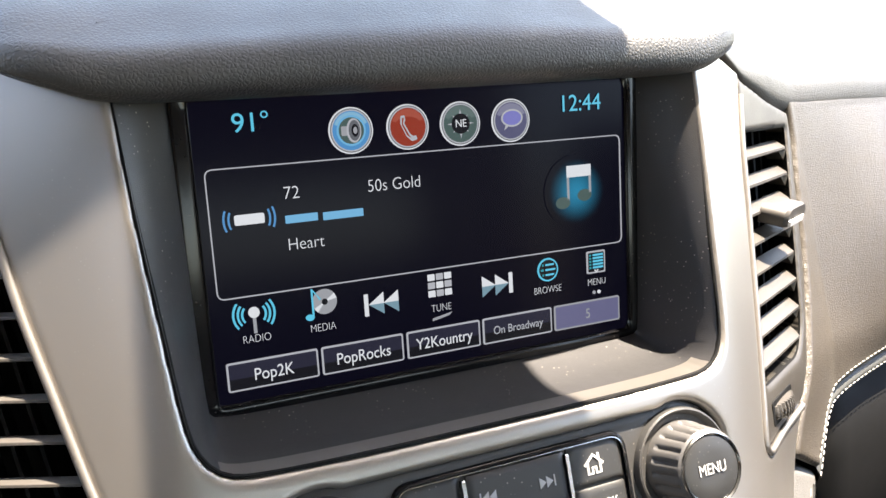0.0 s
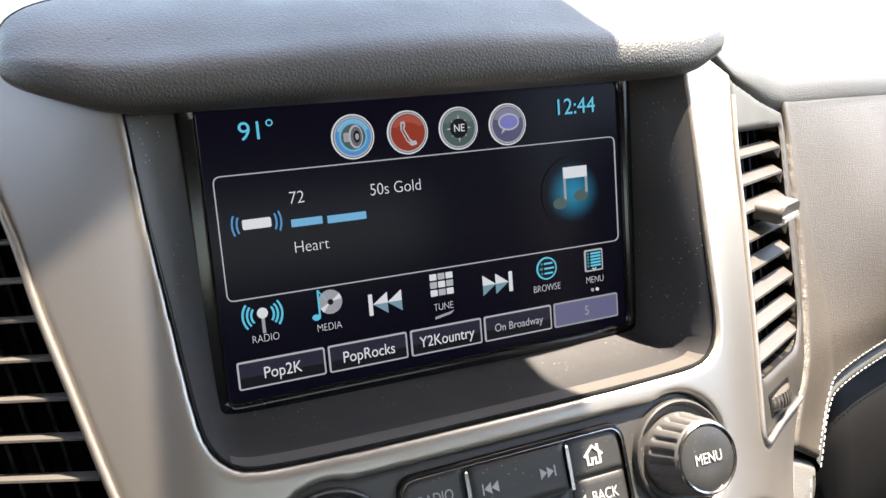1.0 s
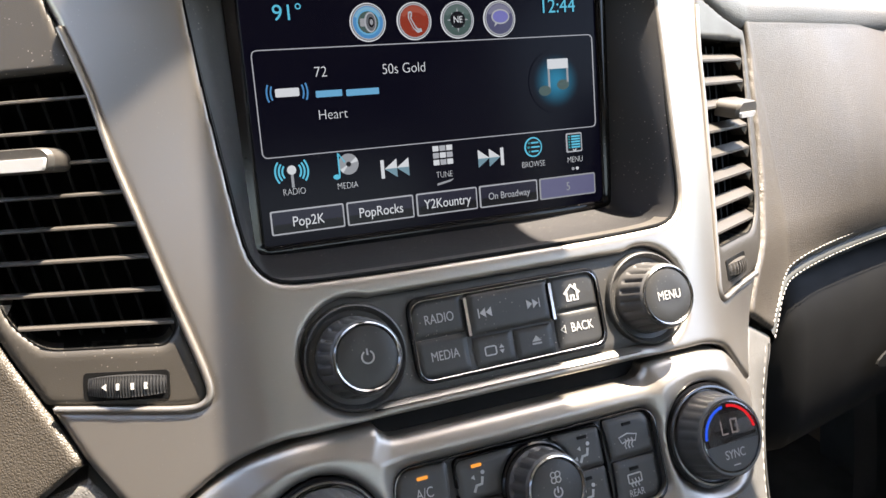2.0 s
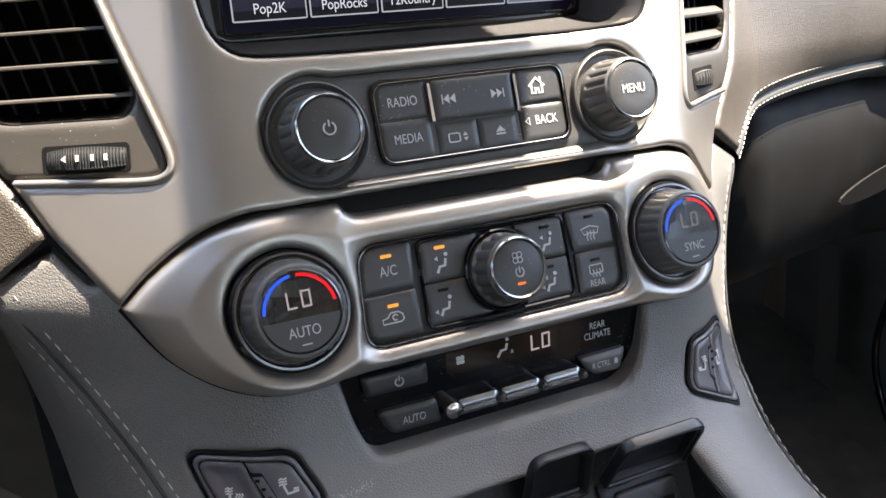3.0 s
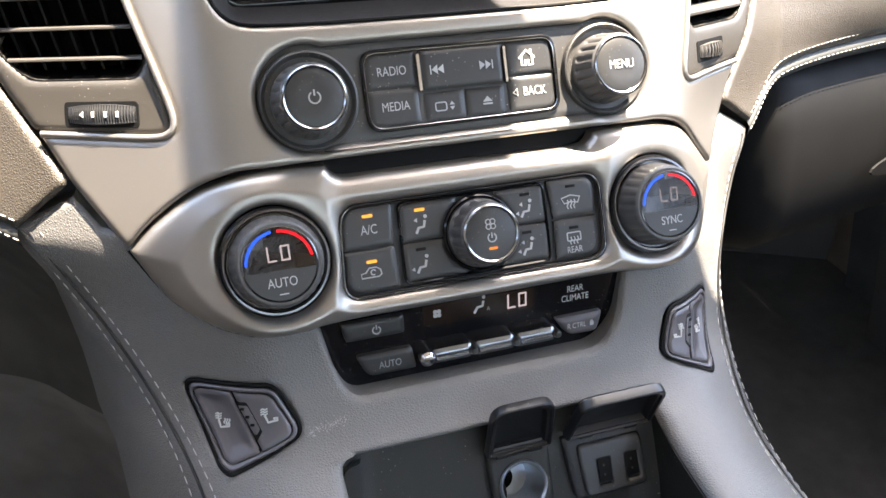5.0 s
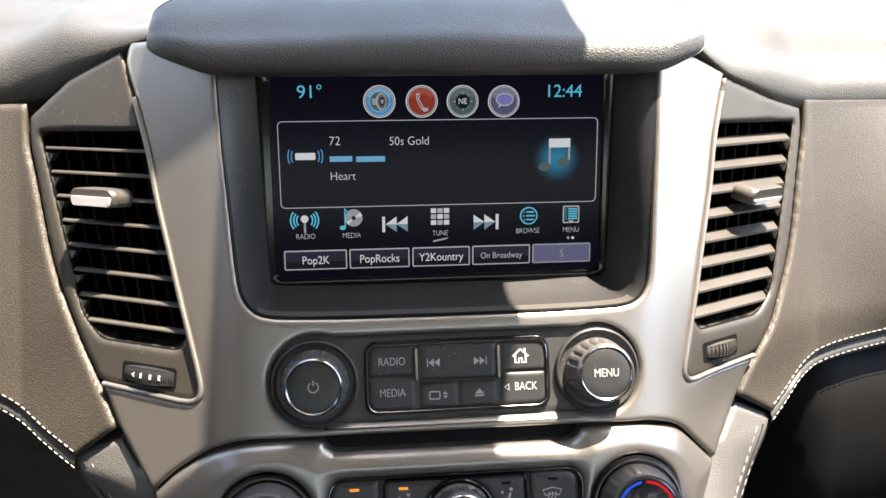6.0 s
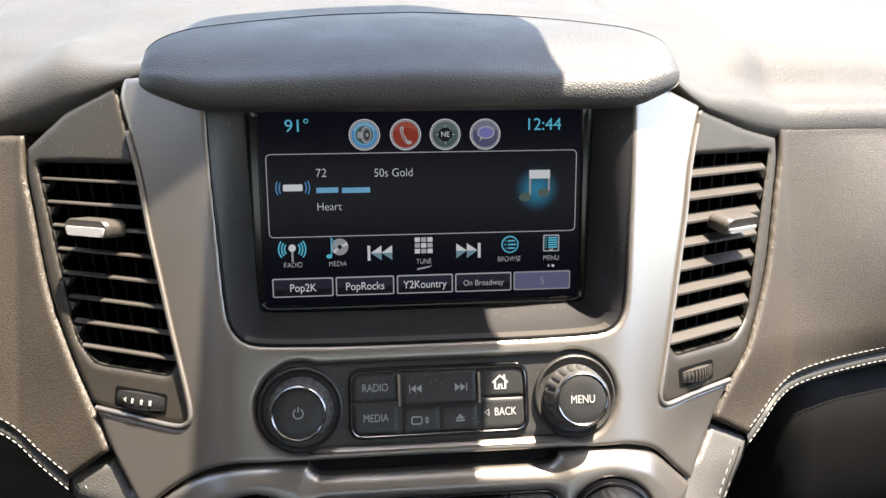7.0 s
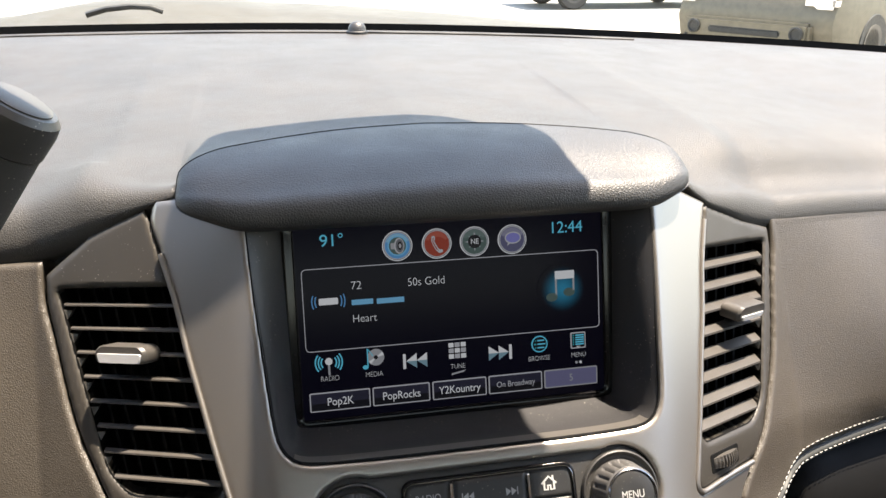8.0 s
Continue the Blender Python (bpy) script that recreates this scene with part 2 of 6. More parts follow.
def loft(name, rings, mat, parent, closed=False, cap=False, label="", sharp=50.0):
    """A skin over rings of equal count."""
    n = len(rings[0])
    verts = [tuple(v) for ring in rings for v in ring]
    faces = []
    for k in range(len(rings) - 1):
        for i in range(n if closed else n - 1):
            j = (i + 1) % n
            faces.append((k * n + i, k * n + j, (k + 1) * n + j, (k + 1) * n + i))
    if cap:
        faces.append(tuple(range(n - 1, -1, -1)))
        faces.append(tuple(range((len(rings) - 1) * n, len(rings) * n)))
    return link_mesh(name, verts, faces, mat, parent, label, sharp=sharp)


def frame_on(x, z, off=0.0, base=S, spin=0.0):
    """Axes on the face: X right, Y up, Z outwards."""
    e = 0.002
    p = Vector((x, float(base(x, z)), z))
    r = Vector((2 * e, float(base(x + e, z) - base(x - e, z)), 0)).normalized()
    u = Vector((0, float(base(x, z + e) - base(x, z - e)), 2 * e)).normalized()
    nrm = r.cross(u).normalized()
    u = nrm.cross(r)
    m = Matrix((r, u, nrm)).transposed().to_4x4()
    m.translation = p + nrm * off
    return m @ Matrix.Rotation(spin, 4, "Z")


def put(ob, m):
    ob.matrix_local = m
    return ob


def turned(name, profile, mat, parent, m, n=40, rib=0, ribs=0, label="", sharp=30.0):
    """A turned part: profile rows of (radius, height, ribbed) in the frame m."""
    rings = []
    for row in profile:
        rr, hh = row[0], row[1]
        ring = []
        for i in range(n):
            a = 2 * math.pi * i / n
            q = rr
            if len(row) > 2 and ribs:
                q = rr - rib * (0.5 + 0.5 * math.cos(a * ribs)) ** 3
            ring.append((q * math.cos(a), q * math.sin(a), hh))
        rings.append(ring)
    ob = loft(name, rings, mat, parent, closed=True, cap=True, label=label, sharp=sharp)
    return put(ob, m)


def slab(name, outline, mat, parent, m, h=0.001, bevel=0.0003, label=""):
    """A small flat piece with a chamfered rim, standing h proud in the frame m."""
    p = np.array(outline, float)
    c = p.mean(0)
    size = max(np.abs(p - c).max(), 1e-6)
    rings = [[(x, y, -0.0012) for x, y in p], [(x, y, h - bevel) for x, y in p], [(x, y, h) for x, y in c + (p - c) * (1 - bevel / size)]]
    return put(loft(name, rings, mat, parent, closed=True, cap=True, label=label, sharp=25.0), m)


def text(words, size, mat, parent, m, align="CENTER", sx=0.85, bold=0.0, name="lettering"):
    cu = bpy.data.curves.new(name, "FONT")
    cu.body, cu.size, cu.align_x, cu.align_y = words, size, align, "CENTER"
    cu.extrude, cu.offset = 0.00004, bold
    cu.materials.append(mat)
    ob = new(name, cu)
    ob.parent = parent
    ob.matrix_local = m @ Matrix.Diagonal((sx, 1, 1, 1))
    return ob


def tube(name, points, radius, mat, parent, n=6, closed=False, label=""):
    p = np.array(points, float)
    k = len(p)
    rings = []
    for i in range(k):
        a = p[i - 1] if (i or closed) else p[i]
        b = p[(i + 1) % k] if (i < k - 1 or closed) else p[i]
        t = Vector(b - a).normalized()
        s = t.orthogonal() if abs(t.y) > 0.95 else t.cross(Vector((0, 1, 0))).normalized()
        u = t.cross(s).normalized()
        s = u.cross(t)
        rings.append([tuple(Vector(p[i]) + radius * (math.cos(w) * s + math.sin(w) * u)) for w in (2 * math.pi * j / n for j in range(n))])
    if closed:
        rings.append(rings[0])
    return loft(name, rings, mat, parent, closed=True, cap=not closed, label=label, sharp=60)


def draped(line, off=0.0, base=S):
    """Points of the face below a line of (x, z)."""
    return [(x, float(base(x, z)) - off, z) for x, z in line]


def box_bm(bm, x0, x1, y0, y1, z0, z1, bevel=0.0):
    v = [bm.verts.new(c) for c in ((x0, y0, z0), (x1, y0, z0), (x1, y1, z0), (x0, y1, z0), (x0, y0, z1), (x1, y0, z1), (x1, y1, z1), (x0, y1, z1))]
    fs = [bm.faces.new([v[i] for i in q]) for q in ((0, 3, 2, 1), (4, 5, 6, 7), (0, 1, 5, 4), (1, 2, 6, 5), (2, 3, 7, 6), (3, 0, 4, 7))]
    if bevel:
        bmesh.ops.bevel(bm, geom=list({e for q in fs for e in q.edges}), offset=bevel, segments=2, affect="EDGES")
    return bm


# ---- the cabin and what lies outside ----
PAVE = material("concrete", (0.37, 0.35, 0.31), 0.9, grain=0.3, size=60.0, wear=0.15)
bm = bmesh.new()
box_bm(bm, -400, 400, -400, 400, -0.2, 0)
ground = part("ground", bm, PAVE, None)
tagged(ground, "pale sunlit concrete of a parking lot", "ground", kind="structure")


def shell(name, boxes, mat, label):
    bm = bmesh.new()
    for b in boxes:
        box_bm(bm, *b)
    return tagged(part(name, bm, mat, None, smooth=False), label, "car interior", kind="structure")


TAN = material("tan_leather", (0.165, 0.118, 0.085), 0.6, grain=0.3, size=500.0, kind="leather", wear=0.2)
shell("floor", [(-0.85, 0.85, -1.9, 0.75, 0.42, 0.47)], CARPET, "dark carpeted floor of the car cabin")
# unseen roof; its front edge is slanted to set where the sun falls
cv = [(x, y, z) for z in (1.72, 1.77) for x, y in ((-0.72, -1.9), (0.72, -1.9), (0.72, -0.105), (-0.72, -0.007))]
tagged(link_mesh("ceiling", cv, [(3, 2, 1, 0), (4, 5, 6, 7)] + [(k, (k + 1) % 4, (k + 1) % 4 + 4, k + 4) for k in range(4)], CLOTH, None, smooth=False), "unseen pale grey headliner, front edge slanted to shade the lower stack", "car interior", kind="structure")
# unseen panels block the driver's window so the silver trim reflects brown
shell("wall_left", [(-0.88, -0.82, -1.9, 0.75, 0.47, 1.02), (-0.80, -0.72, -1.9, -0.060, 1.60, 1.72), (-0.86, -0.76, -1.9, -0.74, 1.02, 1.6), (-0.86, -0.76, -0.74, 0.05, 1.02, 1.08), (-0.86, -0.76, -0.64, 0.05, 1.08, 1.47)], TAN, "unseen brown cabin side, closed up to dim the driver's window")
# unseen side wall, its opening widened to light the console from the right
shell("wall_right", [(0.82, 0.88, -1.9, -1.45, 0.47, 1.06), (0.82, 0.88, -1.45, 0.14, 0.47, 0.60), (0.82, 0.88, 0.14, 0.75, 0.47, 1.06), (0.72, 0.80, -1.9, -0.060, 1.64, 1.72), (0.76, 0.86, -1.52, -1.42, 0.6, 1.7), (0.76, 0.86, -1.9, -1.75, 1.06, 1.7)], TAN, "unseen brown cabin side, opened wide to let light in")
shell("wall_back", [(-0.82, 0.82, -1.96, -1.9, 0.47, 1.25), (-0.82, 0.82, -1.96, -1.9, 1.45, 1.77)], TAN, "brown leather wall closing the cabin behind")
shell("wall_front", [(-0.82, 0.82, 0.70, 0.76, 0.40, 1.18)], VOID, "dark bulkhead in front of the footwells")

# unseen windscreen pillar beside the driver, leaning back; added to dim the left dash
pil = [[(-0.74 + 0.10 * k + a, 0.74 - 0.74 * k + b, 1.16 + 0.56 * k) for a, b in ((0.0, -0.05), (0.045, -0.045), (0.06, 0.0), (0.04, 0.05), (0.0, 0.06), (-0.03, 0.0))] for k in np.linspace(0, 1, 9)]
tagged(loft("windscreen_pillar", pil, TAN, None, closed=True, cap=True, sharp=60), "unseen brown windscreen pillar, added to dim the left dash", "car interior", kind="structure")

# ---- dashboard ----
XF = 0.86


def zfar(x):
    return 0.262 - 0.0193 * x - 0.096 * x * x


def yfar(x):
    return 0.62 - 0.3 * x * x


def zlow(x):
    if x > 0:
        return np.interp(x, [0, 0.145, 0.158, 0.172, 0.21, 0.245, 0.30, 0.4, 0.86], [0.082, 0.071, 0.0605, 0.051, 0.0375, 0.0315, 0.031, 0.028, 0.02])
    return np.interp(-x, [0, 0.145, 0.172, 0.215, 0.245, 0.28, 0.4, 0.86], [0.082, 0.078, 0.068, 0.050, 0.041, 0.037, 0.030, 0.02])


HW, HR = 0.1530, 0.1470


def hood_u(x):
    """The hood reaches a little less far on its right."""
    return abs(x) if x < 0.1 else 0.1 + (x - 0.1) * (HW - 0.1) / (HR - 0.1)


def hood_seam(x):
    """Where the hood's rear seam lies."""
    u = min(hood_u(x), HW)
    zt = float(np.interp(u, HT[:, 0], HT[:, 1]))
    yt = 0.028 + 0.046 * (1 - (u / 0.135) ** 2) if u < 0.133 else 0.0293 - 0.0213 * (u - 0.133) / (HW - 0.133)
    return yt, zt


HB = spl([(0, 0.0585), (0.06, 0.0585), (0.105, 0.0588), (0.122, 0.0605), (0.135, 0.0650), (0.1470, 0.0697), (0.1520, 0.0735), (0.1530, 0.0770)], 6, closed=False)
HT = spl([(0, 0.1165), (0.05, 0.1145), (0.09, 0.1105), (0.12, 0.1062), (0.133, 0.1035), (0.1445, 0.0984), (0.1512, 0.0920), (0.1530, 0.0828)], 6, closed=False)


def dash_row(x):
    """One section of the upper dash, from under its nose to the windscreen."""
    y, z = float(S(x, zlow(x))), float(zlow(x))
    yf, zf = float(yfar(x)), float(zfar(x))
    e = float(np.interp(abs(x), [0.153, 0.21], [0.42, 1.0]))
    q = 1 + 0.40 * e * ease((-x - 0.155) / 0.05)
    k = [(y + 0.05, z), (y + 0.016, z - 0.002), (y + 0.004, z + 0.003), (y + 0.0005, z + 0.012 * e * q), (y + 0.006 * q, z + 0.024 * e * q), (y + 0.028 * q, z + 0.034 * e * q)]
    y6 = max(0.115, k[-1][0] + 0.05)
    if -HW <= x <= HR:
        # below the hood the pad starts at the seam
        yt, zt = hood_seam(x)
        k = [(yt + 0.030, zt - 0.030), (yt + 0.018, zt - 0.026), (yt + 0.008, zt - 0.018), (yt + 0.002, zt - 0.009), (yt + 0.0006, zt - 0.003), (yt + 0.0016, zt - 0.0004)]
    top = 0.1215 - 0.05 * abs(x)
    k += [(y6, top), (0.5 * (y6 + yf), 0.515 * (top + zf)), (yf - 0.12, zf - 0.034), (yf - 0.03, zf - 0.0105), (yf - 0.004, zf - 0.0060), (yf + 0.002, zf - 0.0075), (yf + 0.005, zf - 0.016), (yf + 0.008, zf - 0.05)]
    return [(x, a, b) for a, b in spl(k, 5, closed=False)] + [(x, yf + 0.16, zf - 0.80)]


dash = thing("dashboard", "dark grained leather dashboard running under the windscreen", "dashboard", kind="structure")
XS = np.concatenate([np.linspace(-XF, -0.30, 15), np.linspace(-0.29, -0.157, 28), [-0.1546], np.linspace(-HW, HR, 81), [0.1486], np.linspace(0.151, 0.29, 30), np.linspace(0.30, XF, 15)])
loft("top_pad", [dash_row(x) for x in XS], DASH, dash, sharp=70)


# hood over the screen: sections along x
def hood_row(x):
    u = hood_u(x)
    zb = float(np.interp(u, HB[:, 0], HB[:, 1]))
    yt, zt = hood_seam(x)
    a = min(1.0, u / HW)
    yn = -0.030 + 0.026 * (1 - math.sqrt(max(0.0, 1 - a ** 4.5)))
    h = zt - zb
    w = yt - yn
    k = min(1.0, w / 0.09)
    pts = [(0.10, zb + 0.004), (0.03, zb + 0.002), (yn + 0.016 * k, zb), (yn + 0.005 * k, zb + 0.03 * h), (yn + 0.0008 * k, zb + 0.10 * h), (yn + 0.0004 * k, zb + 0.22 * h), (yn + 0.0042 * k, zb + 0.34 * h), (yn + 0.015 * k, zb + 0.455 * h),
           (yn + 0.40 * w, zb + 0.68 * h), (yn + 0.70 * w, zb + 0.87 * h), (yt - 0.0025, zt - 0.0004), (yt - 0.0005, zt - 0.0006), (yt + 0.0003, zt - 0.004), (yt + 0.006, zt - 0.02)]
    return [(x, p, q) for p, q in spl(pts, 5, closed=False)]


HX = [x if x < 0.1 else 0.1 + (x - 0.1) * (HR - 0.1) / (HW - 0.1) for x in HW * np.sin(np.linspace(-math.pi / 2, math.pi / 2, 61))]
tube("hood_seam_line", [(x, hood_seam(x)[0] + 0.0005, hood_seam(x)[1] + 0.0001) for x in HX], 0.00065, GAP, dash)
loft("display_hood", [hood_row(x) for x in HX], HOOD, dash, sharp=80, label="rounded leather hood over the screen")

# low seam line and glass line along the windscreen
tube("defroster_seam", [(x, yfar(x) - 0.055, zfar(x) - 0.0158) for x in np.linspace(-0.5, 0.36, 30)], 0.0014, VOID, dash)

# windscreen: black edge and glass
GLASS = bpy.data.materials.new("windscreen_glass")
GLASS.use_nodes = True
gn = GLASS.node_tree
gt, gm, gg = gn.nodes.new("ShaderNodeBsdfTransparent"), gn.nodes.new("ShaderNodeMixShader"), gn.nodes.new("ShaderNodeBsdfGlossy")
gg.inputs["Roughness"].default_value = 0.02
gm.inputs[0].default_value = 0.05
gt.inputs[0].default_value = (0.92, 0.95, 0.93, 1)
gn.links.new(gt.outputs[0], gm.inputs[1])
gn.links.new(gg.outputs[0], gm.inputs[2])
gn.links.new(gm.outputs[0], gn.nodes["Material Output"].inputs[0])
ws = thing("windscreen", "raked clear windscreen with a black painted lower edge", "windscreen", kind="structure")


def ws_row(x):
    yb, zb = yfar(x) + 0.012, zfar(x)
    up = Vector((0, -0.80, 0.32))
    return [(x * (1 - 0.15 * k), yb + up.y * k, zb + up.z * k + 0.02 * math.sin(math.pi * k)) for k in np.linspace(0, 1, 8)]


pane = loft("pane", [ws_row(x) for x in np.linspace(-0.8, 0.8, 25)], GLASS, ws)
pane.visible_shadow = False
loft("black_edge", [[(x, yfar(x) + 0.004, zfar(x) - 0.03), (x, yfar(x) - 0.002, zfar(x) - 0.006), (x, yfar(x) - 0.004, zfar(x) + 0.0030), (x, yfar(x) + 0.002, zfar(x) + 0.0034), (x, yfar(x) + 0.008, zfar(x) - 0.03)] for x in np.linspace(-0.8, 0.8, 33)], GAP, ws)

# ---- satin silver stack trim ----
ARM_OUT = [(-0.166, 0.078), (-0.169, 0.066), (-0.164, 0.048), (-0.157, 0.022), (-0.152, -0.005), (-0.146, -0.030), (-0.140, -0.055), (-0.134, -0.078), (-0.1305, -0.092), (-0.1295, -0.100), (-0.132, -0.1045), (-0.140, -0.1065), (-0.165, -0.1055), (-0.1885, -0.1045)]
LOW_L = [(-0.178, -0.126), (-0.160, -0.1525), (-0.1575, -0.1545), (-0.143, -0.141), (-0.125, -0.1285), (-0.108, -0.1225), (-0.092, -0.1220), (-0.070, -0.1216)]
half = np.vstack([[(-0.112, 0.080)], even(spl(ARM_OUT[:13], 6, closed=False), 70), even([ARM_OUT[12], ARM_OUT[13]], 6)[1:], even([ARM_OUT[13], LOW_L[0], LOW_L[1]], 14)[1:], even(spl(LOW_L[2:], 6, closed=False), 40)])
TRIM = narrowed(np.vstack([half, mirrored(half)]))


def under_nose(points):
    """Keeps an outline's upper right end below the dash's nose."""
    return np.array([(x, min(z, float(zlow(x)) + 0.004) if x > 0.112 else z) for x, z in points])


TRIM = under_nose(TRIM)
REC_L = [(-0.1185, 0.085), (-0.1165, 0.055), (-0.1145, 0.022), (-0.1115, -0.013), (-0.109, -0.040), (-0.1060, -0.0525), (-0.0985, -0.0600), (-0.084, -0.0622), (-0.05, -0.0630), (0, -0.0632)]
rec_half = even(spl(REC_L, 8, closed=False), 60)
RECESS_LINE = np.vstack([rec_half, mirrored(rec_half)[1:]])
RECESS_HOLE = np.vstack([RECESS_LINE, [(0.1185, 0.12), (-0.1185, 0.12)]])
RADIO = np.vstack([[(-0.0708 + 0.0232 * math.cos(radians(a)), -0.0944 + 0.0232 * math.sin(radians(a))) for a in np.linspace(68, 290, 40)], [(0.0770 + 0.0232 * math.cos(radians(a)), -0.0938 + 0.0232 * math.sin(radians(a))) for a in np.linspace(-110, 112, 40)]])

trim = thing("centre_trim", "satin silver metallic trim framing the screen and radio controls", "dash trim")


lip_l = even(spl([ARM_OUT[2], ARM_OUT[3], ARM_OUT[4], ARM_OUT[5], ARM_OUT[6], ARM_OUT[7], ARM_OUT[8], ARM_OUT[9], ARM_OUT[10], ARM_OUT[11], ARM_OUT[12], (-0.1870, -0.1046)], 6, closed=False), 90)
for lp in (lip_l, under_nose(narrowed(mirrored(lip_l)))):
    tube("polished_lip", [(x, float(S(x, z)) - 0.0010, z) for x, z in lp], 0.0017, SILVER, trim, n=8)
plate("trim_frame", TRIM, SILVER, trim, holes=[RECESS_HOLE, RADIO], h=0.00125, off=0.0015, r=0.0035, depth=0.010)

# recess round the screen
stack = thing("screen_recess", "black plastic recess around the touch screen, dusty floor", "dash panel")
n = len(RECESS_LINE)
bez_half = even(spl([(-0.0985, 0.090), (-0.0972, 0.020), (-0.0962, -0.046), (-0.0950, -0.0528), (-0.0895, -0.0560), (-0.05, -0.0570), (0, -0.0572)], 8, closed=False), 60)
BEZ_LINE = np.vstack([bez_half, mirrored(bez_half)[1:]])
rings = []
for k in np.linspace(0, 1, 9):
    w = k ** 0.8
    ring = []
    for (ax, az), (bx, bz) in zip(RECESS_LINE, BEZ_LINE):
        sag = 0.004 * math.sin(math.pi * k)
        y0 = float(S(ax, az)) - 0.0005
        ring.append((ax + (bx - ax) * w, y0 + (0.001 - y0) * k, az + (bz - az) * w - (sag if az < -0.05 else 0)))
    rings.append(ring)
loft("recess_wall", rings, RECESS, stack, sharp=60)
# thin dark joint between trim and recess
tube("joint", [(x, float(S(x, z)) + 0.0006, z) for x, z in RECESS_LINE], 0.0009, GAP, stack)

# ---- vents ----
OPEN_L = rounded([(-0.2255, 0.0285), (-0.159, 0.0300), (-0.1375, -0.0745), (-0.1425, -0.0815), (-0.1880, -0.0815), (-0.2000, -0.0700)], [0.003, 0.003, 0.004, 0.003, 0.006, 0.008])
arm = even(spl(ARM_OUT[1:13], 6, closed=False), 60)
SUR_L = np.vstack([np.array(arm) + [-0.0006, 0.0], [(-0.1885, -0.1035)], even(spl([(-0.1905, -0.103), (-0.203, -0.080), (-0.218, -0.044), (-0.228, 0.0), (-0.2325, 0.022), (-0.2325, 0.036)], 6, closed=False), 30), [(-0.205, 0.058), (-0.172, 0.073)]])


def vent(side):
    def mx(p):
        p = np.array(p, float)
        return p if side < 0 else under_nose(narrowed(mirrored(p)))
    v = thing("air_vent", "dark grey dashboard air vent with horizontal slats", "air vent", "dash vents")
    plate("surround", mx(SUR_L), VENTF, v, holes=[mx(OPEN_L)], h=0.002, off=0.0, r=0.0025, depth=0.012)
    # box behind the opening
    o = mx(OPEN_L)
    rings = [[(x, float(S(x, z)) + d, z) for x, z in o] for d in (0.001, 0.05)]
    cx, cz = float(np.mean(o[:, 0])), float(np.mean(o[:, 1]))
    hub = [(cx, float(S(cx, cz)) + 0.05, cz)] * len(o)
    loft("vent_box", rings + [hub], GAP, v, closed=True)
    # upright vanes behind, coloured near-black so the vent's inside looks shaded
    for k in range(6):
        t0, t1 = 0.10 + 0.16 * k, 0.10 + 0.16 * k
        xt, xb = -0.224 + 0.064 * t0, -0.196 + 0.054 * t1
        pts = []
        for z, x in ((0.027, xt), (-0.079, xb)):
            pts.append((side * -x if side > 0 else x, z))
        line = even(pts, 8)
        front = [(x, float(S(x, z)) + 0.016, z) for x, z in line]
        rear = [(x, float(S(x, z)) + 0.040, z) for x, z in line]
        dx = 0.0006
        loft("vane", [[(x - dx, y, z) for x, y, z in rear], [(x - dx, y, z) for x, y, z in front], [(x + dx, y, z) for x, y, z in front], [(x + dx, y, z) for x, y, z in rear]], NEARBLACK, v)
    # slats
    for k in range(8):
        z = 0.0195 - 0.0132 * k
        xl = np.interp(z, [-0.0815, -0.070, 0.0285], [-0.190, -0.2005, -0.2255]) + 0.001
        xr = np.interp(z, [-0.0745, 0.030], [-0.1375, -0.159]) - 0.0008
        xs = np.linspace(xl, xr, 12) if side < 0 else np.linspace(-xr, -xl, 12)
        # level blades on the driver's side, blades tipped towards the cabin on the other
        sec = [(0.0022, -0.0009), (0.0012, -0.0004), (0.0014, 0.0004), (0.0028, 0.0007), (0.007, 0.0008), (0.0075, 0.0002), (0.006, -0.0005)] if side < 0 else [(0.0020, -0.0030), (0.0008, -0.0024), (0.0008, -0.0012), (0.0022, -0.0006), (0.0085, 0.0022), (0.009, 0.0012), (0.006, -0.0014)]
        rings = [[(x, float(S(x, z)) + a, z + b) for a, b in sec] for x in xs]
        loft("slat", rings, GREYP, v, closed=True, cap=True)
        # pointed tooth of the frame between two slats
        xo = np.interp(z - 0.0066, [-0.0815, -0.070, 0.0285], [-0.190, -0.2005, -0.2255])
        if k < 7:
            sg = 1 if side < 0 else -1
            x0 = sg * xo
            tooth = [[(x0 - sg * 0.001, float(S(x0, z)) + 0.0006 + dy, z - 0.0110), (x0 + sg * 0.0034, float(S(x0, z)) + 0.002 + dy, z - 0.0034), (x0 - sg * 0.001, float(S(x0, z)) + 0.0006 + dy, z - 0.0026)] for dy in (0.0, 0.012)]
            loft("frame_tooth", tooth, GREYP, v, closed=True, cap=True)
    # chrome-faced tab on the third slat
    xc, zc = (-0.183, -0.0055) if side < 0 else (0.1870, -0.0095)
    m = frame_on(xc, zc, -0.001) @ Matrix.Rotation(radians(6 if side < 0 else 24), 4, "X")
    tab = slab("slider_tab", rounded([(-0.0160, -0.0046), (0.0160, -0.0046), (0.0168, 0.0020), (0.0130, 0.0052), (-0.0130, 0.0052), (-0.0168, 0.0020)], 0.0028, 5), GREYP, v, m, h=0.0125, bevel=0.0018)
    slab("chrome_strip", rounded([(-0.0132, -0.0042), (0.0132, -0.0042), (0.0146, 0.0010), (-0.0146, 0.0010)], 0.0014, 5) * ([1, 1] if side < 0 else [0.92, 0.6]) - [0, 0 if side < 0 else 0.0014], TABCHROME, tab, Matrix.Translation((0, 0, 0.0122)), h=0.0011, bevel=0.0009)
